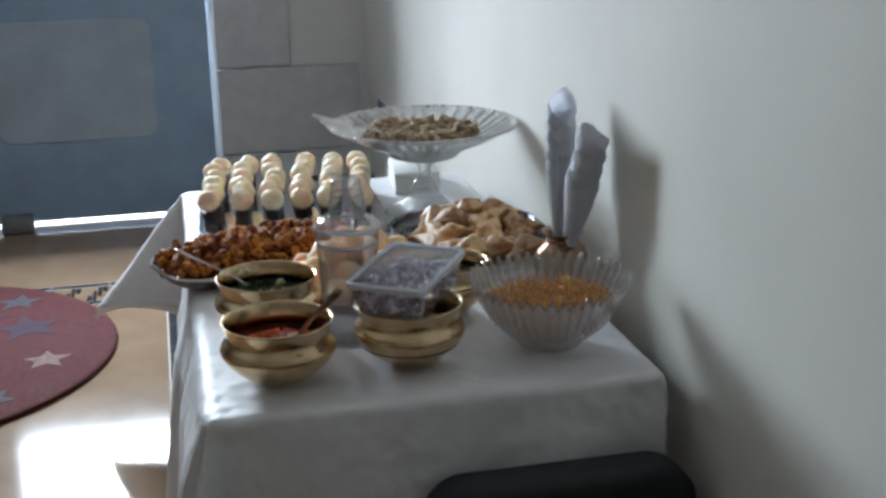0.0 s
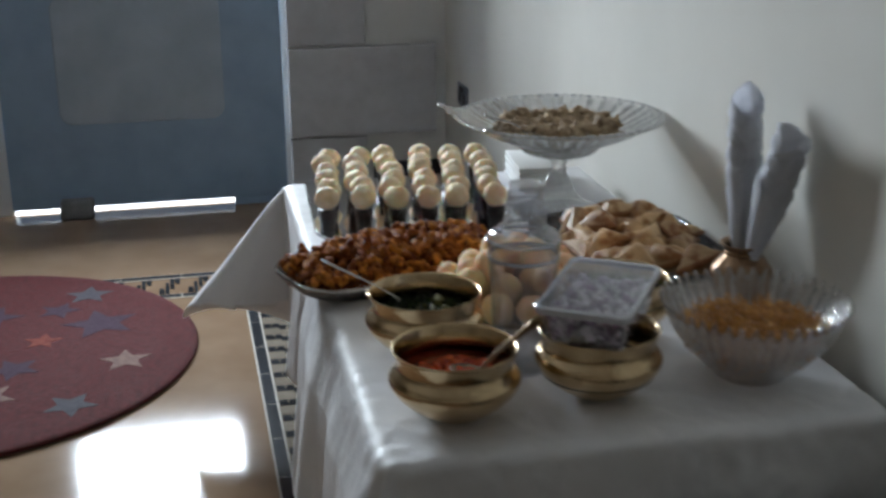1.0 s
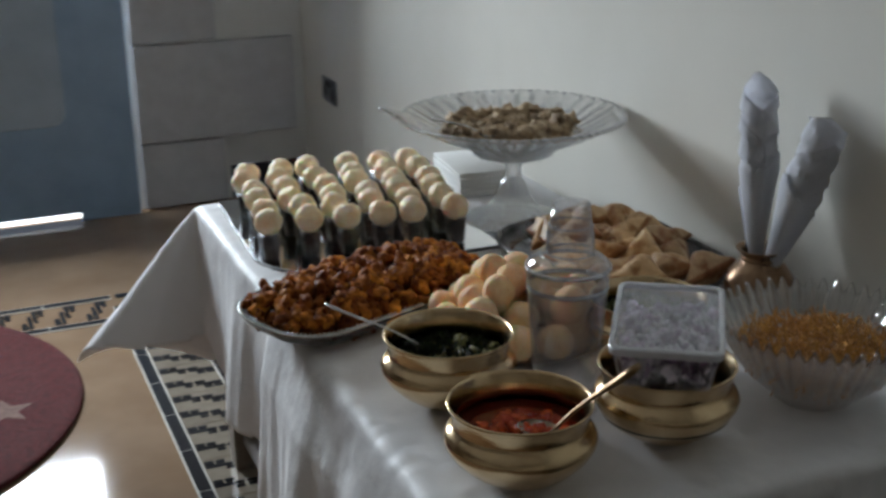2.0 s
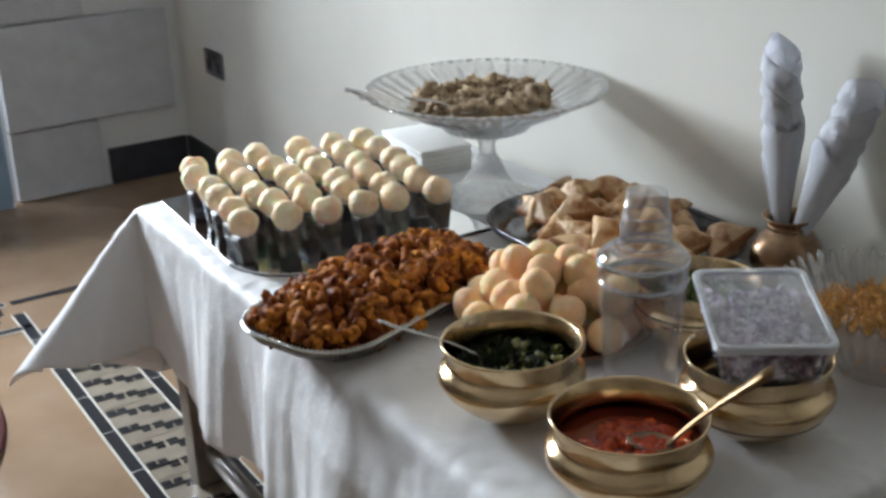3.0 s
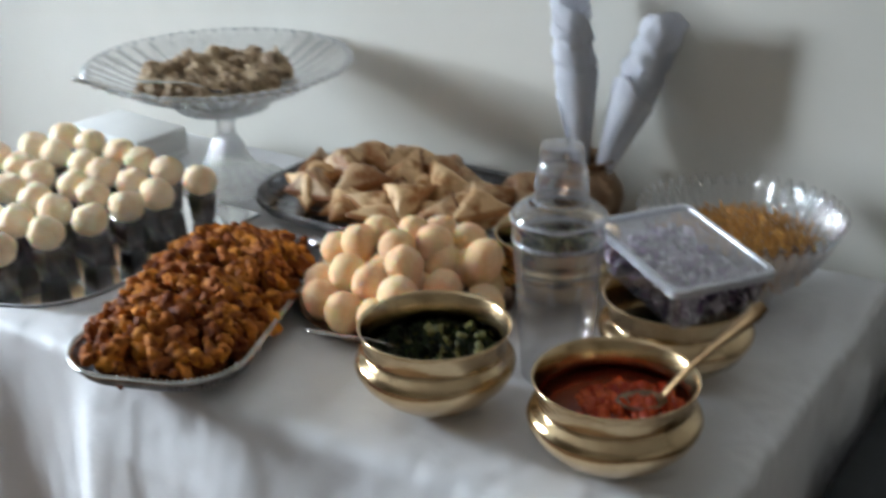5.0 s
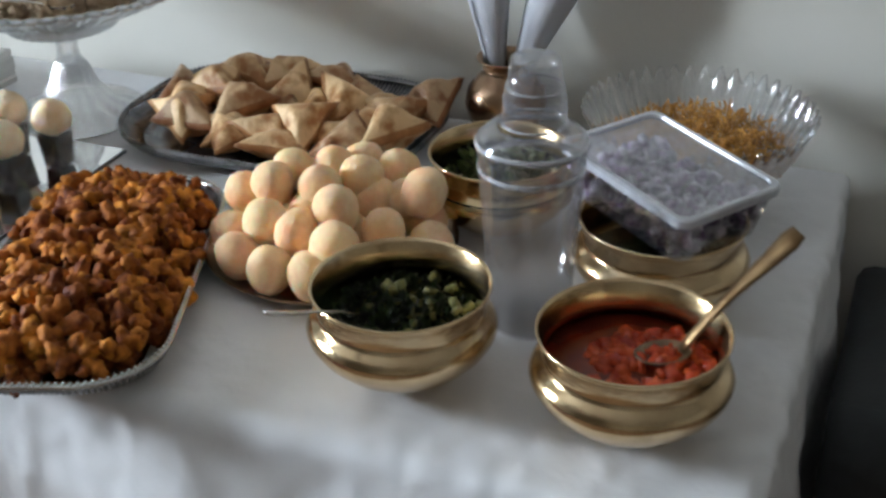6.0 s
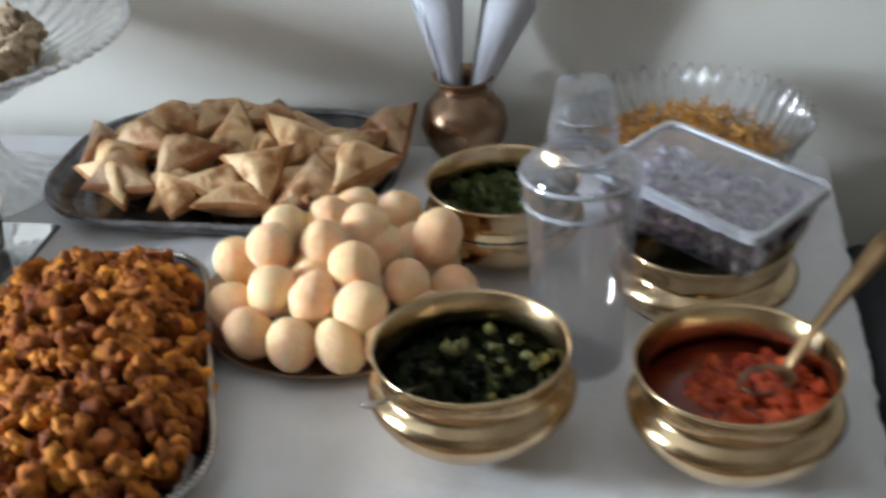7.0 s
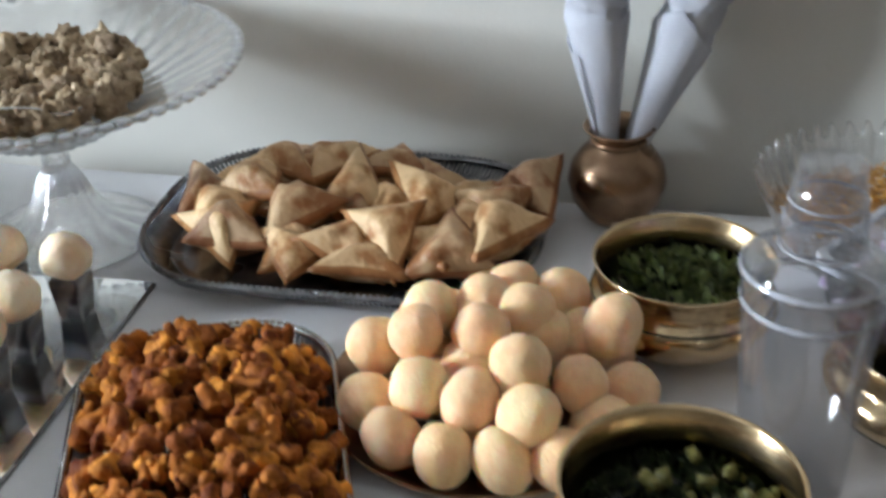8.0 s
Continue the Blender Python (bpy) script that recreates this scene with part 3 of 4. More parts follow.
# ---- trays ----
def pierced_tray(name, place, spin, hx, hy, r, height, wall_mat, label):
    """A rounded metal tray with a beaded rim and a gallery of upright slots."""
    tray = thing(name, place, label, "tray")
    tray.rotation_euler = (0, 0, radians(spin))

    def ring(s, z):
        return [(x, y, z) for x, y in rounded(hx + s, hy + s, r + s, 14)]
    base = loft([ring(-0.044, 0.0), ring(-0.036, 0.002), ring(-0.031, 0.008), ring(-0.0325, 0.008), ring(-0.037, 0.0045), ring(-0.046, 0.0035)])
    part("base", base, wall_mat, tray)
    part("rim", loft([ring(-0.004, height - 0.003), ring(0.003, height - 0.002), ring(0.004, height + 0.001), ring(0.0, height + 0.003), ring(-0.005, height)], closed=True), wall_mat, tray, "beaded metal rim")
    pts = rounded(hx, hy, r, 24)
    acc, slots = 0.0, bmesh.new()
    for (x0, y0), (x1, y1) in zip(pts, pts[1:] + pts[:1]):
        d = math.hypot(x1 - x0, y1 - y0)
        while acc < d:
            k = acc / max(d, 1e-9)
            x, y = x0 + (x1 - x0) * k, y0 + (y1 - y0) * k
            n = Vector((x, y, 0)).normalized()
            merge(slots, tube([(x - n.x * 0.031, y - n.y * 0.031, 0.007), (x - n.x * 0.012, y - n.y * 0.012, height * 0.5), (x, y, height - 0.002)], [0.0022, 0.0021, 0.0022], 5))
            acc += 0.0062
        acc -= d
    tagged(part("gallery", slots, DARKSTEEL, tray), "row of pierced upright metal bars", kind="stuff")
    acc = 0.0
    small = arrays(lump(0.0026, 1, 0.0, 1, 1))
    beads_v, beads_f = [], []
    for (x0, y0), (x1, y1) in zip(pts, pts[1:] + pts[:1]):
        d = math.hypot(x1 - x0, y1 - y0)
        while acc < d:
            k = acc / max(d, 1e-9)
            off = Vector((x0 + (x1 - x0) * k, y0 + (y1 - y0) * k, height + 0.003))
            b = len(beads_v)
            beads_v += [v + off for v in small[0]]
            beads_f += [[b + i for i in f] for f in small[1]]
            acc += 0.0072
        acc -= d
    me = bpy.data.meshes.new("beading")
    me.from_pydata(beads_v, [], beads_f)
    me.materials.append(wall_mat)
    me.polygons.foreach_set("use_smooth", [True] * len(beads_f))
    ob = new("beading", me)
    ob.parent = tray
    return tray


FR = Vector((-0.598, 2.645, TOP + 0.002))
fritter_tray = pierced_tray("serving_tray", FR, 20, 0.229, 0.118, 0.085, 0.034, STEEL, "rounded steel serving tray heaped with fritters at the table edge")
SA = Vector((-0.133, 2.651, TOP + 0.002))
samosa_tray = pierced_tray("serving_tray", SA, 0, 0.168, 0.228, 0.13, 0.03, DARKSTEEL, "oval tarnished silver tray with pierced rim holding samosas")

def knobbly(seed):
    """A fried piece: a handful of rounded lobes grown together, with a crisp skin."""
    rr = random.Random(seed)
    lobes = []
    for k in range(rr.randint(4, 7)):
        d = Vector((rr.gauss(0, 1), rr.gauss(0, 1), rr.gauss(0, 0.8))).normalized()
        lobes.append((d * rr.uniform(0.40, 0.80), rr.uniform(0.26, 0.52)))
    lobes.append((Vector((0, 0, 0)), 0.58))
    bm = bmesh.new()
    bmesh.ops.create_icosphere(bm, subdivisions=3, radius=1)
    off = Vector((seed * 2.3, seed * 4.1, seed * 1.7))
    for v in bm.verts:
        d = v.co.normalized()
        reach = 0.3
        for c, r in lobes:
            along = c.dot(d)
            inside = r * r - (c.length_squared - along * along)
            if inside > 0:
                reach = max(reach, along + math.sqrt(inside))
        v.co = d * reach * (1 + 0.20 * noise.noise(d * 3.5 + off) + 0.10 * noise.noise(d * 9 + off)) * 0.012
        v.co.z *= 0.8
    return bm


rng = random.Random(11)
shapes_fried = []
for s in range(12):
    me = bpy.data.meshes.new("fritter")
    b = knobbly(s + 1)
    b.to_mesh(me)
    b.free()
    me.materials.append(FRITTER)
    me.polygons.foreach_set("use_smooth", [True] * len(me.polygons))
    shapes_fried.append(me)
heap = thing("fritters", FR, "heap of golden brown fried fritter pieces in a tray", "fritters")
low = []
low_forms = [arrays(knobbly(s + 1)) for s in range(6)]
for k in range(560):
    while True:
        a, b = rng.uniform(-1, 1), rng.uniform(-1, 1)
        if abs(a) ** 3.4 + abs(b) ** 3.4 < 1.0:
            break
    q = (1 - abs(a) ** 2.6) * (1 - abs(b) ** 2.6)
    top = 0.028 + 0.038 * q ** 0.6 + 0.008 * rng.random()
    z = top if k > 260 else rng.uniform(0.016, top - 0.008)
    p = Vector((a * 0.217, b * 0.108, max(z, 0.027 if max(abs(a), abs(b)) > 0.75 else 0.017)))
    size = rng.uniform(1.1, 1.7) if rng.random() < 0.75 else rng.uniform(0.7, 1.1)
    m = pose(0, 0, 0, 0, 0, 20) @ turn(rng, size, p)
    if k <= 260:
        low.append((low_forms[k % 6], m))
        continue
    ob = new("fritter", shapes_fried[k % 12])
    ob.parent = heap
    ob.matrix_basis = m
rest = pile("heap_core", low, FRITTER, "", "")
rest.parent = heap


# ---- samosas ----
def samosa_mesh(seed, size=0.064, thick=0.0245):
    bm = bmesh.new()
    n = 22
    corners = [Vector((math.cos(a), math.sin(a), 0)) * size for a in (radians(90 + 9 * math.sin(seed * 2.1)), radians(214 + 8 * math.sin(seed * 3.7)), radians(326 + 9 * math.cos(seed * 1.3)))]
    off = Vector((seed * 5.1, seed * 2.3, 0))
    for side in (1, -1):
        rows = {}
        for i in range(n + 1):
            for j in range(n + 1 - i):
                a, b = i / n, j / n
                c = 1 - a - b
                p = corners[0] * a + corners[1] * b + corners[2] * c
                puff = min(1, 4.8 * max(0, min(a, b, c))) ** 0.66 * (0.5 + 0.5 * 27 * a * b * c)
                edge = min(a, b, c) < 1e-6
                p = p * (1 + 0.03 * (1 - max(a, b, c)))
                p = p + Vector((noise.noise(p * 30 + off), noise.noise(p * 30 - off), 0)) * 0.002
                fold = 0.0036 * abs(noise.noise(p * 34 + off * 2)) + 0.0008 * noise.noise(p * 95 + off)
                z = side * thick * puff * (1 + 0.28 * noise.noise(p * 22 + off)) + 0.0035 * noise.noise(p * 14 + off) + side * fold * min(1, puff * 2)
                rows[i, j] = bm.verts.new((p.x, p.y, z))
        for i in range(n):
            for j in range(n - i):
                f = [rows[i, j], rows[i + 1, j], rows[i, j + 1]]
                rim = min(i, j, n - 1 - i - j) < 1
                bm.faces.new(f if side > 0 else f[::-1]).material_index = int(rim)
                if i + j < n - 1:
                    f = [rows[i + 1, j], rows[i + 1, j + 1], rows[i, j + 1]]
                    rim = min(i, j, n - 2 - i - j) < 1
                    bm.faces.new(f if side > 0 else f[::-1]).material_index = int(rim)
    bmesh.ops.remove_doubles(bm, verts=bm.verts[:], dist=0.0004)
    return bm


meshes = []
for s in range(5):
    me = bpy.data.meshes.new("samosa")
    b = samosa_mesh(s + 1)
    b.normal_update()
    b.to_mesh(me)
    b.free()
    me.materials.append(SAMOSA)
    me.materials.append(SAMOSA_EDGE)
    me.polygons.foreach_set("use_smooth", [True] * len(me.polygons))
    meshes.append(me)
rng = random.Random(3)
front = [
        (-0.196, 2.785, 0.64, -24, 4, 113), (-0.204, 2.696, 0.634, 14, 0, -60), (-0.217, 2.630, 0.64, -22, 0, 148), (-0.200, 2.586, 0.652, -28, 0, 103),
        (-0.212, 2.518, 0.64, 30, 0, -77), (-0.183, 2.464, 0.642, 8, 0, -167), (-0.103, 2.652, 0.66, 22, 0, -77), (-0.108, 2.825, 0.628, 12, 0, -50)]
behind = [
        (-0.118, 2.767, 0.655, -14, 0, 13), (-0.170, 2.695, 0.657, -14, 6, 70), (-0.055, 2.749, 0.655, 6, 0, 20), (-0.038, 2.687, 0.655, 8, 0, -160),
        (-0.036, 2.617, 0.655, 8, 0, 40), (-0.118, 2.560, 0.66, 20, 0, -40), (-0.121, 2.478, 0.65, -30, 0, 103), (-0.073, 2.440, 0.642, 22, 0, -125)]
# A flat lower layer round the tray, on which the leaning pieces rest.
lower = [(SA.x + 0.095 * math.cos(k * 0.571), SA.y + 0.150 * math.sin(k * 0.571), 0.627 + 0.003 * (k % 2), 5, -4, 67 * k) for k in range(11)]
lower += [(SA.x + 0.01, SA.y + 0.06 * k, 0.634, 6, 4, 40 * k) for k in (-1, 0, 1)]
for k, (x, y, z, rx, ry, rz) in enumerate(front + behind + lower):
    ob = new("samosa", meshes[k % 5])
    m = pose(x, y, z, rx, ry, rz) @ Matrix.Diagonal((rng.uniform(0.9, 1.06), rng.uniform(0.9, 1.06), rng.uniform(0.95, 1.3), 1))
    lift = 0
    for v in meshes[k % 5].vertices:
        w = m @ v.co
        rim = max(abs(w.x - SA.x) / 0.168, abs(w.y - SA.y) / 0.228)
        lift = max(lift, TOP + 0.009 + 0.028 * min(1, max(0, (rim - 0.78) / 0.17)) - w.z)
    ob.matrix_basis = Matrix.Translation((0, 0, min(lift, 0.012))) @ m
    tagged(ob, "fried golden triangular samosa in the silver tray", "samosa", "samosas in the tray")

# ---- plate of puris ----
plate = thing("round_plate", (-0.414, 2.438, TOP + 0.002), "round copper-rimmed steel plate under puffed puris", "plate")
part("dish", lathe([(0, 0), (0.118, 0), (0.138, 0.004), (0.152, 0.015), (0.1535, 0.0165), (0.152, 0.0178), (0.149, 0.016), (0.135, 0.0065), (0.117, 0.003), (0, 0.003)], 80), COPPER, plate)
pmesh = []
for s in range(6):
    me = bpy.data.meshes.new("puri")
    b = lump(0.0270, s + 20, 0.075, 1.1, 4, (1, 0.95, (1.0, 1.22, 1.05, 1.18, 0.98, 1.12)[s]))
    for v in b.verts:
        d = v.co.normalized()
        v.co *= 1 + 0.012 * noise.noise(d * 9 + Vector((s, 0, 0)))
    b.to_mesh(me)
    b.free()
    me.materials.append(PURI)
    me.polygons.foreach_set("use_smooth", [True] * len(me.polygons))
    pmesh.append(me)
rng = random.Random(8)
puris = [(x, y, 0.639) for x, y in ((-0.478, 2.535), (-0.524, 2.50), (-0.541, 2.452), (-0.539, 2.401), (-0.53, 2.352), (-0.481, 2.323), (-0.425, 2.305), (-0.375, 2.33), (-0.33, 2.365), (-0.31, 2.415), (-0.315, 2.465), (-0.345, 2.51), (-0.39, 2.545))]
puris += [(x, y, 0.640) for x, y in ((-0.45, 2.48), (-0.49, 2.43), (-0.44, 2.40), (-0.39, 2.44), (-0.37, 2.39), (-0.4, 2.5))]
puris += [(x, y, 0.668) for x, y in ((-0.433, 2.539), (-0.488, 2.484), (-0.499, 2.436), (-0.447, 2.447), (-0.513, 2.383), (-0.460, 2.346), (-0.395, 2.390), (-0.384, 2.352), (-0.36, 2.43), (-0.37, 2.485))]
puris += [(x, y, 0.694) for x, y in ((-0.441, 2.496), (-0.400, 2.492), (-0.384, 2.446), (-0.435, 2.438), (-0.477, 2.396), (-0.392, 2.404))]
puris += [(x, y, 0.686) for x, y in ((-0.348, 2.425), (-0.347, 2.376), (-0.392, 2.325))]
for k, (x, y, z) in enumerate(puris):
    ob = new("puri", pmesh[k % 6])
    ob.matrix_basis = Matrix.LocRotScale((x, y, z), Euler((rng.uniform(-0.6, 0.6), rng.uniform(-0.6, 0.6), rng.uniform(0, 6.3))), [rng.uniform(0.95, 1.06)] * 3)
    tagged(ob, "puffed crisp hollow puri ball on the plate", "puri", "puris on the plate")

# ---- brass bowls ----
BOWL = [(0, 0), (0.024, 0), (0.037, 0.0035), (0.054, 0.0135), (0.0725, 0.0275), (0.0875, 0.0435), (0.0950, 0.0565), (0.0966, 0.0640), (0.0945, 0.070), (0.0905, 0.0755), (0.0856, 0.0790), (0.0835, 0.0830), (0.0840, 0.0885), (0.0862, 0.097), (0.0897, 0.1065), (0.0914, 0.1095), (0.0914, 0.1115),
        (0.0898, 0.1122), (0.0878, 0.1085), (0.0840, 0.098), (0.0815, 0.0885), (0.0808, 0.0825), (0.0830, 0.0785), (0.0910, 0.070), (0.0928, 0.0635), (0.0915, 0.0565), (0.084, 0.0450), (0.0695, 0.0300), (0.051, 0.0165), (0.035, 0.0072), (0, 0.004)]


def brass_bowl(x, y, label, scale=1.0):
    ob = thing("brass_bowl", (x, y, TOP + 0.0015), label, "bowl", "brass bowls on the table")
    part("bowl", lathe([(r * scale, z * scale * 0.975) for r, z in BOWL], 96), BRASS, ob)
    return ob


red = brass_bowl(-0.624, 2.018, "brass handi bowl filled with chopped tomato relish")
green = brass_bowl(-0.621, 2.254, "brass handi bowl filled with dark green herb relish")
mint = brass_bowl(-0.291, 2.266, "brass handi bowl filled with bright green leaves", 0.96)
under = brass_bowl(-0.398, 2.043, "brass handi bowl under the plastic box")
for ob, mat, h in ((red, REDSAUCE, 0.070), (green, SAUCE, 0.071), (mint, SAUCE, 0.07), (under, SAUCE, 0.05)):
    r = 0.0905 if h > 0.06 else 0.0895
    tagged(part("relish", lathe([(0, h - 0.012), (r - 0.004, h - 0.012), (r - 0.001, h), (r * 0.6, h + 0.002), (0, h + 0.003)], 48), mat, ob), "")


def scatter(name, centre, radius, height, dome, count, forms, size, mat, label, category, seed, shift=(0, 0)):
    rng = random.Random(seed)
    items = []
    for k in range(count):
        a, q = rng.uniform(0, 2 * math.pi), math.sqrt(rng.random())
        x, y = q * radius * math.cos(a) + shift[0], q * radius * math.sin(a) + shift[1]
        z = height + dome * (1 - q * q) * rng.uniform(0.5, 1)
        items.append((forms[k % len(forms)], turn(rng, rng.uniform(*size), Vector(centre) + Vector((x, y, z)))))
    return pile(name, items, mat, label, category)


chunks = [arrays(lump(1.0, s + 40, 0.35, 1.3, 1, (1, 0.8, 0.7))) for s in range(6)]
cubes = []
for s in range(5):
    b = box(-1, 1, -0.8, 0.8, -0.5, 0.5)
    rr = random.Random(s)
    for v in b.verts:
        v.co += Vector((rr.uniform(-0.25, 0.25), rr.uniform(-0.25, 0.25), rr.uniform(-0.2, 0.2)))
    cubes.append(arrays(b))


def leaf_form(seed, width=0.35):
    b = bmesh.new()
    rr = random.Random(seed)
    curl = rr.uniform(0.2, 0.8)
    rows = [[b.verts.new((t, s * width * (1 - t * t) ** 0.5 if abs(t) < 1 else 0, curl * t * t + 0.25 * s * s * rr.uniform(-1, 1))) for s in (-1, 0, 1)] for t in (-0.96, -0.5, 0, 0.5, 0.96)]
    for r0, r1 in zip(rows, rows[1:]):
        for i in range(2):
            b.faces.new((r0[i], r0[i + 1], r1[i + 1], r1[i]))
    bmesh.ops.solidify(b, geom=b.faces[:], thickness=0.08)
    return arrays(b)


leaves = [leaf_form(s, 0.25 + 0.1 * (s % 4)) for s in range(8)]
shreds = [leaf_form(s + 30, 0.34) for s in range(5)]
base = (-0.621, 2.254, TOP)
scatter("chopped_herbs", base, 0.072, 0.075, 0.012, 420, leaves, (0.004, 0.011), HERB, "chopped dark green herbs in the brass bowl", "herbs", 21)
scatter("pepper_shreds", base, 0.062, 0.078, 0.010, 70, shreds + shreds + cubes, (0.003, 0.0075), PEPPER, "pale yellow-green shredded pieces among the herbs", "relish", 22, (0.008, -0.014))
scatter("green_leaves", (-0.291, 2.266, TOP), 0.07, 0.072, 0.016, 330, leaves, (0.006, 0.014), LETTUCE, "bright green chopped leaves in the brass bowl", "leaves", 23)
scatter("chopped_tomato", (-0.624, 2.018, TOP), 0.062, 0.068, 0.010, 200, chunks + chunks + cubes, (0.0055, 0.0115), TOMATO, "chopped red tomato pieces in the brass bowl", "tomato", 24, (0.0, -0.016))


# ---- spoons ----
def spoon(name, label, bowl_end, handle_end, mat, r=0.018, width=1.0, scoop_mat=None):
    """A spoon from the centre of its bowl to the end of its handle."""
    a, b = Vector(bowl_end), Vector(handle_end)
    ob = thing(name, a, label, "spoon")
    d = b - a
    flat = Vector((d.x, d.y, 0)).normalized()
    pts, radii = [], []
    for k in range(13):
        q = k / 12
        pts.append(flat * r * 0.9 * (1 - q) + d * q + Vector((0, 0, 0.010 * math.sin(math.pi * q) * (1 - q) + 0.002 * (1 - q))))
        radii.append(width * (0.0040 + 0.0056 * max(0, (q - 0.3) / 0.7) ** 1.4) * (1 if k < 12 else 0.7))
    part("handle", tube(pts, radii, 12, 0.42), mat, ob)
    bowl = lathe([(0, -0.007), (0.5, -0.0055), (0.85, -0.001), (1, 0.003), (0.95, 0.0042), (0.82, 0.0008), (0.48, -0.0034), (0, -0.0046)], 28)
    part("scoop", move(bowl, Matrix.Rotation(math.atan2(flat.y, flat.x), 4, "Z") @ Matrix.Diagonal((r * 1.35, r * 0.95, 1, 1))), scoop_mat or mat, ob)
    return ob


spoon("serving_spoon", "brass serving spoon resting in the tomato relish", (-0.612, 1.992, TOP + 0.0795), (-0.538, 1.890, 0.792), HANDLE, 0.021, 1.6, COPPER)
spoon("teaspoon", "steel teaspoon resting in the green relish bowl", (-0.625, 2.275, TOP + 0.071), (-0.780, 2.313, 0.757), STEEL, 0.016, 0.6)


# ---- plastic box of onions on the bowl ----
BX = pose(-0.397, 2.045, TOP + 0.1155, 0, 0, 0) @ pose(0, 0, 0, 0, 0, -34.3) @ pose(0, 0, 0, 4.6, 0, 0)
onion_box = thing("plastic_box", (0, 0, 0), "clear plastic food box of chopped red onion resting on a bowl", "food box")
onion_box.matrix_basis = BX


def outline_at(hx, hy, z, r=0.014):
    return [(x, y, z) for x, y in rounded(hx, hy, r, 6)]


part("tub", loft([outline_at(0.058, 0.086, 0.0), outline_at(0.068, 0.096, 0.055), outline_at(0.067, 0.095, 0.055), outline_at(0.057, 0.085, 0.0012)]), PLASTIC, onion_box, "clear plastic tub", smooth=False)
lid = part("lid", loft([outline_at(0.0705, 0.0985, 0.049), outline_at(0.0715, 0.0995, 0.058), outline_at(0.0700, 0.0980, 0.0600), outline_at(0.0645, 0.0925, 0.0600), outline_at(0.0635, 0.0915, 0.0570), outline_at(0.0670, 0.0950, 0.0550)], closed=True), LIDRIM, onion_box, "milky snap-on lid frame", smooth=False)
part("lid_panel", loft([outline_at(0.0634, 0.0914, 0.0565), outline_at(0.0634, 0.0914, 0.0575)]), LIDPLASTIC, lid, "milky clear lid panel", smooth=False)
rng = random.Random(31)
items = []
for k in range(820):
    x, y, z = rng.uniform(-1, 1), rng.uniform(-1, 1), rng.uniform(0.004, 0.046)
    s = 0.0495 + z * 0.17
    items.append((cubes[k % 5], BX @ turn(rng, rng.uniform(0.0034, 0.0074), (x * s, y * (s + 0.028), z * (0.86 - 0.14 * y)))))
pile("chopped_onion", items, ONION, "chopped purple and white onion inside the box", "onion")

# ---- stacked clear tumblers ----
tumbler = thing("plastic_tumbler", (-0.482, 2.165, TOP + 0.0015), "tall clear plastic tumbler with a narrower shoulder", "tumbler")
part("body", lathe([(0, 0), (0.042, 0), (0.044, 0.003), (0.052, 0.14), (0.0565, 0.201), (0.0575, 0.211), (0.0562, 0.219), (0.050, 0.227), (0.042, 0.2325), (0.0368, 0.2335), (0.036, 0.232), (0.0415, 0.231), (0.0488, 0.2255), (0.0548, 0.218), (0.056, 0.210), (0.055, 0.201), (0.0505, 0.14), (0.0428, 0.0045), (0, 0.0035)], 72), TUMBLER, tumbler)
part("ring", lathe([(0.0552, 0.184), (0.0563, 0.186), (0.0563, 0.189), (0.0555, 0.192)], 72, closed=True), RIMGLEAM, tumbler)
part("shoulder_rim", lathe([(0.0562, 0.2165), (0.0578, 0.2145), (0.0590, 0.2125), (0.0588, 0.2165), (0.0570, 0.2195)], 72, closed=True), RIMGLEAM, tumbler)
upper = thing("small_cup", (-0.480, 2.163, TOP + 0.2355), "small clear cup upside down on the tumbler", "cup")
upper.scale = (0.9, 0.9, 0.77)


def dimple(a, r, z, k):
    return (r + (0.0015 if 0.02 < z < 0.05 else 0) * math.sin(a * 22) * math.sin(z * 800), z)


part("cup", lathe([(0.0365, 0.0), (0.036, 0.012), (0.035, 0.022), (0.0345, 0.028), (0.034, 0.034), (0.0335, 0.04), (0.033, 0.046), (0.032, 0.055), (0.0285, 0.088), (0.0272, 0.088), (0.031, 0.054), (0.0335, 0.022), (0.0353, 0.0)], 72, dimple), TUMBLER, upper)
dots = bmesh.new()
for row in range(3):
    for k in range(30):
        a = 2 * math.pi * (k + 0.5 * (row % 2)) / 30
        merge(dots, move(lump(0.0017, 1, 0.0, 1, 1), pose(0.0348 * math.cos(a), 0.0348 * math.sin(a), 0.024 + 0.0062 * row)))
tagged(part("dotted_relief", dots, RIMGLEAM, upper), "rows of small raised dots", kind="stuff")
part("band", lathe([(0.0322, 0.0505), (0.0336, 0.0515), (0.0334, 0.053), (0.0318, 0.0535)], 60, closed=True), RIMGLEAM, upper)
part("base", lathe([(0, 0.0885), (0.0284, 0.0885), (0.0275, 0.0912), (0, 0.0905)], 48), TUMBLER, upper)
part("lip", lathe([(0.0358, 0.0), (0.0378, 0.001), (0.0378, 0.003), (0.0362, 0.004)], 72, closed=True), RIMGLEAM, upper)

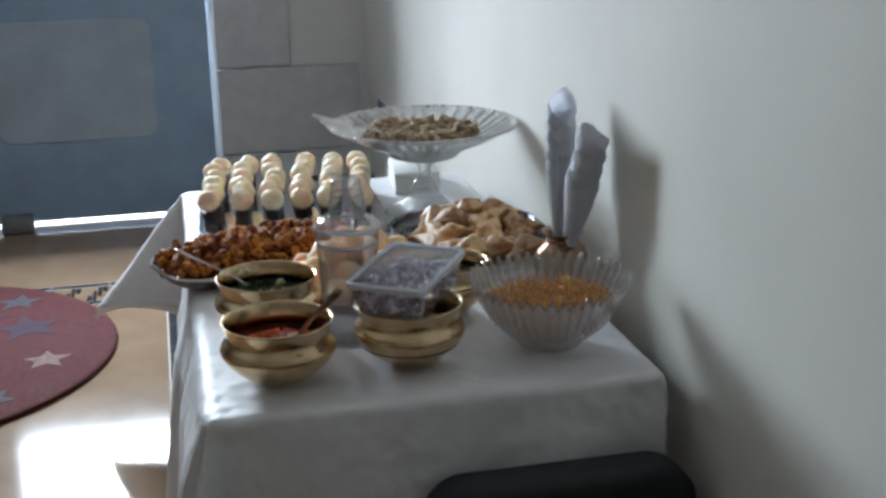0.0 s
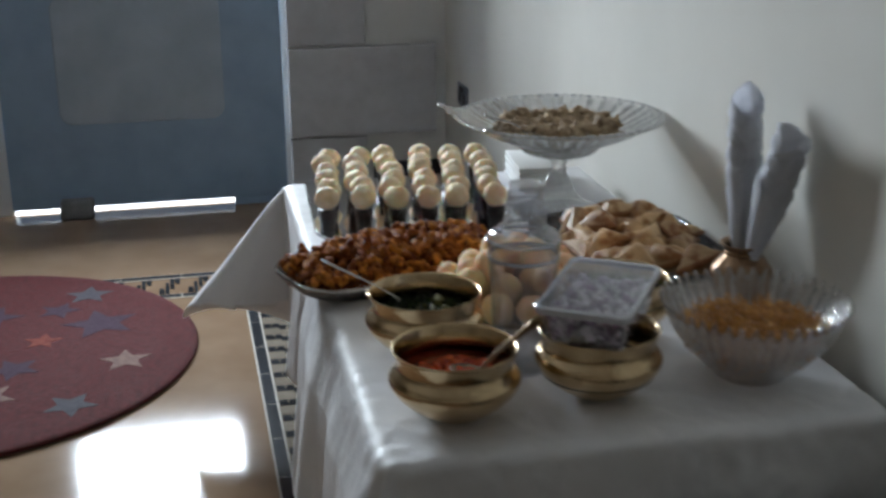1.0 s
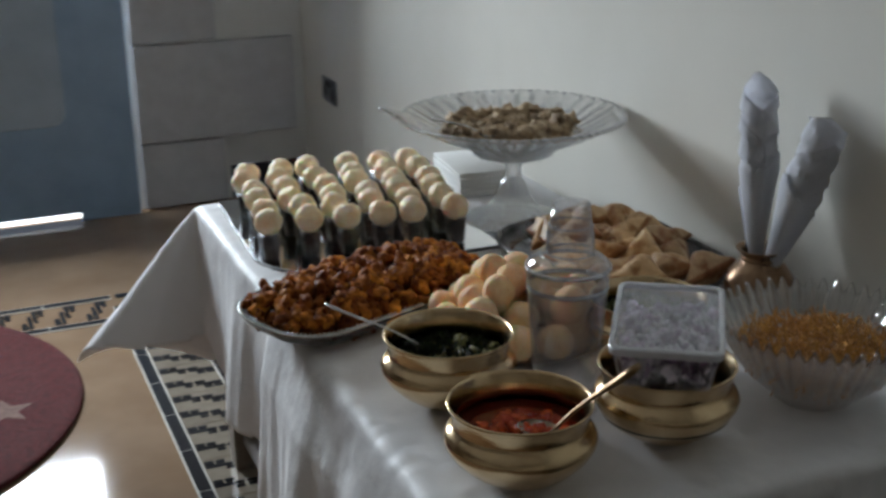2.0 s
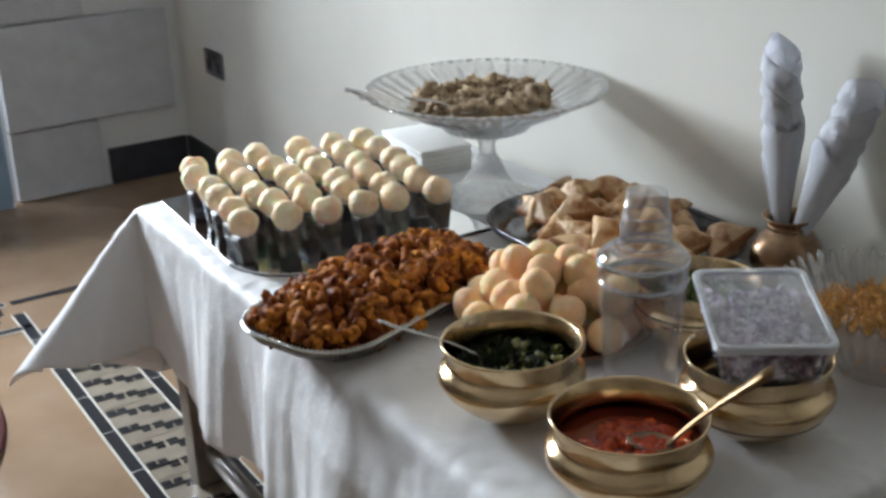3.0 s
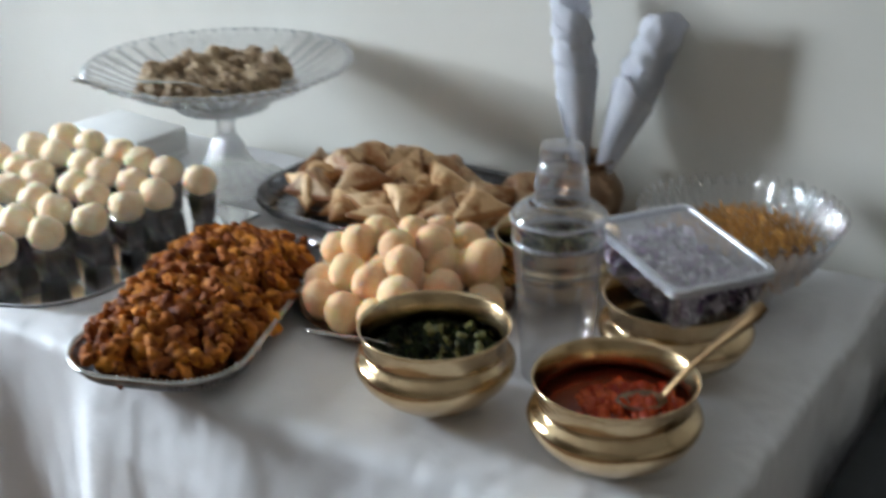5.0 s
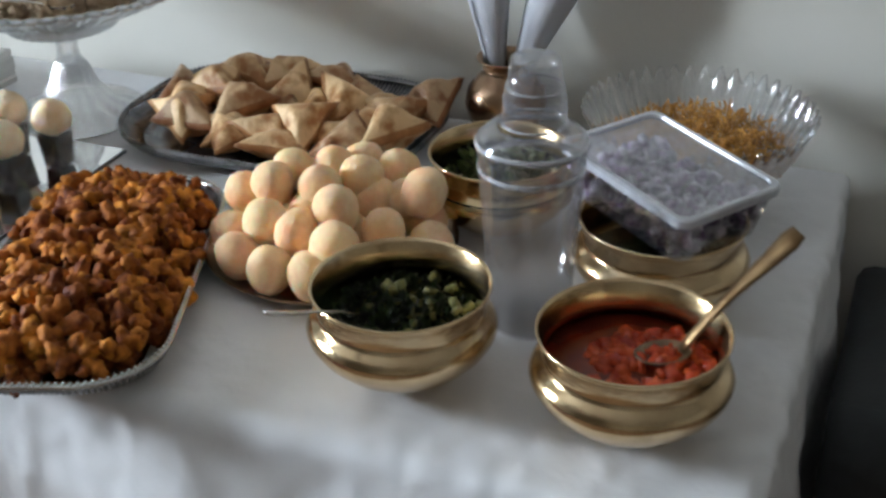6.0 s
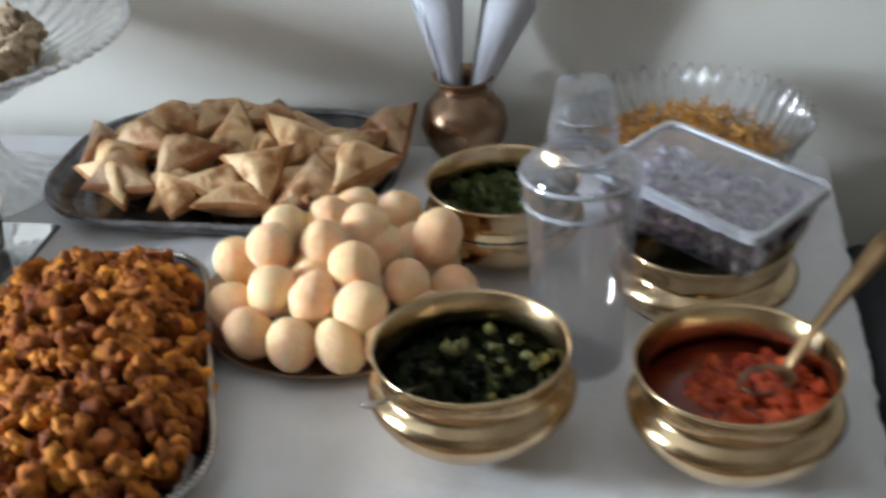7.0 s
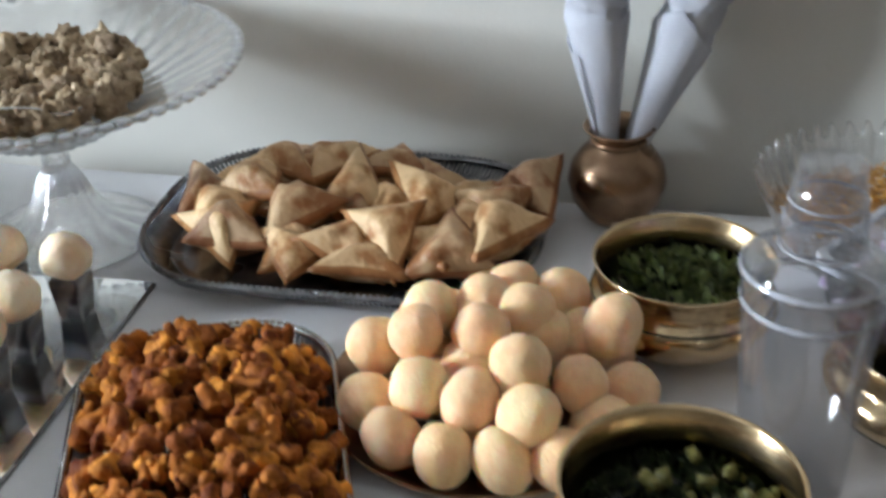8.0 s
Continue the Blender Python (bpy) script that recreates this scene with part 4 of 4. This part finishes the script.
# ---- cut-glass bowl of crisp noodles ----
sev = thing("glass_bowl", (-0.142, 2.058, TOP + 0.0015), "fluted cut-glass bowl with a scalloped rim", "bowl")
OUT = [(0, 0), (0.05, 0), (0.056, 0.004), (0.060, 0.012), (0.074, 0.022), (0.094, 0.040), (0.110, 0.060), (0.122, 0.080), (0.131, 0.098), (0.139, 0.112), (0.1425, 0.120)]
INN = [(0.1395, 0.121), (0.1365, 0.113), (0.1275, 0.099), (0.118, 0.081), (0.105, 0.062), (0.079, 0.037), (0.055, 0.02), (0, 0.016)]
TEETH = 44


def scallop(a, r, z, k):
    """Upright flutes that end in rounded teeth at the rim."""
    grow = min(1, max(0, (z - 0.03) / 0.08))
    wave = math.cos(a * TEETH)
    outer = k < len(OUT)
    star_cut = 0.012 * math.cos(a * 11) * max(0, 1 - abs(z - 0.04) / 0.03)
    return r * (1 + (0.030 if outer else 0.008) * grow * wave + star_cut * outer), z + 0.008 * max(0, grow - 0.6) / 0.4 * wave


part("bowl", lathe(OUT + INN, 352, scallop), BOWLGLASS, sev, smooth=True)
rng = random.Random(44)
strands = []
for s in range(10):
    pts, p, d = [], Vector((0, 0, 0)), Vector((1, 0, 0))
    for k in range(7):
        pts.append(p.copy())
        d = (d + 0.55 * Vector((rng.uniform(-1, 1), rng.uniform(-1, 1), rng.uniform(-0.6, 0.6)))).normalized()
        p += d * 0.32
    strands.append(arrays(tube(pts, [0.1] * 7, 5)))
items = []
for k in range(2600):
    a, q = rng.uniform(0, 6.283), math.sqrt(rng.random())
    h = rng.random()
    zmax = 0.082 + 0.03 * (1 - q * q)
    z = 0.022 + (zmax - 0.022) * h ** 0.5
    rmax = 0.044 + 0.07 * min(1, max(0, (z - 0.022) / 0.055)) ** 0.7
    items.append((strands[k % 10], turn(rng, rng.uniform(0.006, 0.0105), Vector((-0.142 + q * rmax * math.cos(a), 2.058 + q * rmax * math.sin(a), TOP + z)))))
pile("crisp_noodles", items, SEV, "heap of golden crisp noodle strands in the glass bowl", "snack")

# ---- vase of rolled napkins ----
VX, VY = -0.024, 2.352
vase = thing("brass_vase", (VX, VY, TOP + 0.0015), "squat aged brass vase holding rolled napkins", "vase")
part("body", lathe([(0, 0), (0.034, 0), (0.038, 0.004), (0.052, 0.024), (0.058, 0.047), (0.054, 0.068), (0.041, 0.086), (0.031, 0.093), (0.029, 0.098), (0.031, 0.105), (0.041, 0.113), (0.042, 0.115), (0.039, 0.1155), (0.029, 0.107), (0.0265, 0.099), (0.029, 0.091), (0.05, 0.067), (0.054, 0.047), (0.048, 0.024), (0.034, 0.006), (0, 0.005)], 64), COPPER, vase)


part("collar", lathe([(0.0285, 0.0945), (0.0325, 0.0955), (0.0335, 0.0985), (0.0325, 0.1015), (0.0285, 0.1025)], 48, closed=True), COPPER, vase)


def rolled_napkin(foot, tip, r0, r1, seed, label):
    """A paper napkin rolled into a cone, its loose corner standing up at the top."""
    foot, tip = Vector(foot), Vector(tip)
    ob = thing("rolled_napkin", foot, label, "napkin", "napkins in the vase")
    axis = tip - foot
    length = axis.length
    m = axis.to_track_quat("Z", "X").to_matrix().to_4x4()
    rng = random.Random(seed)

    def wrap(turns, cut, grow, start, crease, inner=1.0):
        bm = bmesh.new()
        n, rows = 64, 44
        grid = []
        for i in range(rows + 1):
            row = []
            for j in range(n + 1):
                a = start + 2 * math.pi * turns * j / n
                end = cut(j / n)
                h = length * end * i / rows
                k = h / length
                r = r0 + (r1 - r0) * min(1, k / 0.55) ** 1.25 - 0.004 * max(0, k - 0.55) + grow * j / n
                tier = (k * 9.5 + 0.5 * math.sin(a + seed) + 0.25 * noise.noise((math.cos(a), math.sin(a), k * 3 + seed))) % 1
                upper_part = min(1, max(0, (k - 0.52) / 0.06)) * inner
                r *= 1 - 0.10 * upper_part + crease * (0.22 * noise.noise((math.cos(a) * 1.3, math.sin(a) * 1.3, k * 5 + seed)) + upper_part * (0.85 * (0.5 - tier) + 0.3 * noise.noise((math.cos(a) * 2, math.sin(a) * 2, k * 18 + seed))))
                row.append(bm.verts.new((r * math.cos(a), r * math.sin(a) * 0.86, h)))
            grid.append(row)
        for i in range(rows):
            for j in range(n):
                bm.faces.new((grid[i][j], grid[i][j + 1], grid[i + 1][j + 1], grid[i + 1][j]))
        bmesh.ops.solidify(bm, geom=bm.faces[:], thickness=0.0014)
        return move(bm, m)
    part("inner_roll", wrap(1.25, lambda s: 0.80 + 0.21 * (1 - abs(2 * s - 0.9)), 0.002, rng.uniform(0, 6), 0.24), NAPKIN, ob)
    part("middle_fold", wrap(1.1, lambda s: 0.64 + 0.24 * (1 - abs(2 * s - 1.2)), 0.003, rng.uniform(0, 6), 0.22), NAPKIN, ob)
    part("outer_fold", wrap(1.08, lambda s: 0.44 + 0.2 * (1 - abs(2 * s - 1.0)) ** 1.2, 0.006, 3.9, 0.12, 0.0), NAPKIN, ob)


rolled_napkin((VX - 0.004, VY + 0.008, TOP + 0.06), (-0.012, 2.401, 0.992), 0.006, 0.036, 2, "white paper napkin rolled into an upright cone")
rolled_napkin((VX + 0.003, VY - 0.006, TOP + 0.06), (0.004, 2.238, 0.962), 0.006, 0.035, 6, "white paper napkin rolled into a leaning cone")

# ---- glass cake stand ----
stand = thing("cake_stand", (-0.171, 2.984, TOP + 0.0015), "clear pressed-glass footed cake stand with ribbed rim", "cake stand")
part("foot", lathe([(0, 0.004), (0.06, 0.003), (0.098, 0.0), (0.103, 0.003), (0.099, 0.007), (0.078, 0.012), (0.049, 0.026), (0.033, 0.05), (0.026, 0.072), (0.021, 0.082), (0.0165, 0.092), (0.0155, 0.112), (0.022, 0.122), (0.034, 0.131), (0, 0.131)], 120,
     lambda a, r, z, k: (r * (1 + (0.11 * abs(math.cos(8 * a)) if 0.01 < z < 0.085 else 0)), z)), FOOTGLASS, stand)


def rib(a, r, z, k):
    grow = min(1, max(0, (r - 0.06) / 0.1)) * (1 - 0.75 * min(1, max(0, (r - 0.195) / 0.025)))
    w = math.cos(a * 36)
    lip = max(0, 1 - abs(((a - radians(165)) + math.pi) % (2 * math.pi) - math.pi) / 0.28)
    return r * (1 + 0.010 * grow * w) + 0.040 * lip * lip * max(0, (r - 0.15) / 0.07), z + 0.0045 * grow * w + 0.024 * lip * lip * max(0, (r - 0.15) / 0.07)


part("plate", lathe([(r * 1.02, h) for r, h in [(0, 0.131), (0.03, 0.131), (0.055, 0.134), (0.08, 0.143), (0.086, 0.152), (0.1, 0.164), (0.13, 0.176), (0.17, 0.194), (0.206, 0.214), (0.217, 0.2165), (0.219, 0.2205), (0.215, 0.2235), (0.204, 0.2195), (0.168, 0.2), (0.128, 0.182), (0.096, 0.17), (0.078, 0.162), (0.05, 0.158), (0, 0.157)]], 216, rib), CUTGLASS, stand)
beads = lump(0.0060, 3, 0.0, 1, 2)
bead = bpy.data.meshes.new("rim_bead")
beads.to_mesh(bead)
beads.free()
bead.materials.append(BEAD)
bead.polygons.foreach_set("use_smooth", [True] * len(bead.polygons))
for k in range(72):
    a = 2 * math.pi * k / 72
    lean = max(0, 1 - abs((a - radians(165) + math.pi) % (2 * math.pi) - math.pi) / 0.28)
    rr, zz = 0.2245 + 0.040 * lean * lean, 0.2205 + 0.023 * lean * lean
    ob = new("rim_bead", bead)
    ob.parent = stand
    ob.matrix_basis = Matrix.LocRotScale((rr * math.cos(a), rr * math.sin(a), zz), Euler((0, 0, a)), (1.0, 1.5, 0.8))
rng = random.Random(61)
crumbs = []
for k in range(10):
    me = bpy.data.meshes.new("crumb")
    b = lump(0.0145, k + 70, 0.85, 2.4, 3, (1, 0.85, 0.8))
    b.to_mesh(me)
    b.free()
    me.materials.append(CRUMB)
    me.polygons.foreach_set("use_smooth", [True] * len(me.polygons))
    crumbs.append(me)
sweets = thing("crumbled_sweets", (-0.176, 2.989, TOP), "heap of pale brown crumbly sweets on the glass stand", "sweets")
for k in range(250):
    a, q = rng.uniform(0, 6.283), math.sqrt(rng.random())
    z = 0.176 + 0.018 * q * q + rng.uniform(0, 1) * 0.034 * (1 - 0.6 * q)
    ob = new("crumb", crumbs[k % 10])
    ob.parent = sweets
    ob.matrix_basis = turn(rng, rng.uniform(0.65, 1.3), Vector((q * 0.126 * math.cos(a), q * 0.116 * math.sin(a), z)))
spoon("stand_spoon", "small steel spoon lying among the sweets", (-0.262, 2.905, TOP + 0.206), (-0.337, 3.006, TOP + 0.226), STEEL, 0.014, 0.7)

# ---- floor mosaic border ----
LX, RX, HY0, HY1 = -0.81, -0.627, 4.296, 4.489


def slab(w, d):
    me = bpy.data.meshes.new("tile")
    b = box(-w / 2, w / 2, -d / 2, d / 2, -0.002, 0.0032, 0.0009, 1)
    b.to_mesh(me)
    b.free()
    return me


shapes = {}


def tile(name, x, y, w, d, mat):
    key = (round(w, 4), round(d, 4), mat.name)
    if key not in shapes:
        shapes[key] = slab(w, d)
        shapes[key].materials.append(mat)
    ob = new(name, shapes[key])
    ob.location = (x, y, 0.0)
    ob.parent = floor


for k in range(16):
    y = 4.40 - 0.2 * k - 0.1
    tile("border_strip", LX, y, 0.03, 0.197, BLACKT)
    tile("border_strip", RX, y, 0.03, 0.197, BLACKT)
for k in range(9):
    x = LX - 0.115 - 0.2 * k
    tile("border_strip", x, HY0, 0.197, 0.026, BLACKT)
    tile("border_strip", x, HY1, 0.197, 0.026, BLACKT)
for k in range(4):
    tile("border_strip", LX + 0.1 + 0.2 * k, HY1, 0.197, 0.026, BLACKT)
tile("border_strip", LX, HY0 + 0.003, 0.03, 0.03, BLACKT)


def motif(x, y, along):
    """One step of the key pattern: two staggered bars with hooked ends and four small squares."""
    for u, v, w, d in ((-0.0355, 0.006, 0.068, 0.0125), (-0.058, 0.0235, 0.023, 0.018), (-0.0325, 0.0235, 0.021, 0.015), (0.0165, 0.0065, 0.027, 0.011),
                       (-0.0145, -0.0105, 0.021, 0.012), (0.037, -0.0095, 0.066, 0.0125), (0.0585, -0.027, 0.023, 0.018), (0.0335, -0.027, 0.021, 0.015)):
        if along:
            tile("mosaic_piece", x + u, y + v, w, d, BLACKT)
        else:
            tile("mosaic_piece", x - v, y + u, d, w, BLACKT)


for k in range(20):
    motif((LX + RX) / 2, 4.22 - 0.0925 * k, True)
for k in range(14):
    motif(-0.88 - 0.0925 * k, (HY0 + HY1) / 2, False)
for x in (LX, RX):
    tile("grout_bed", x, 2.8, 0.039, 3.2, GROUT)
for y in (HY0, HY1):
    tile("grout_bed", LX - 0.915, y, 1.8, 0.034, GROUT)
for k in range(15):
    tile("mosaic_tile", (LX + RX) / 2, 4.17 - 0.185 * k, 0.149, 0.182, CREAM)
for ob in list(floor.children):
    if ob.name.startswith("mosaic_tile"):
        ob.location.z = -0.0018
    elif ob.name.startswith("grout_bed"):
        ob.location.z = -0.0008
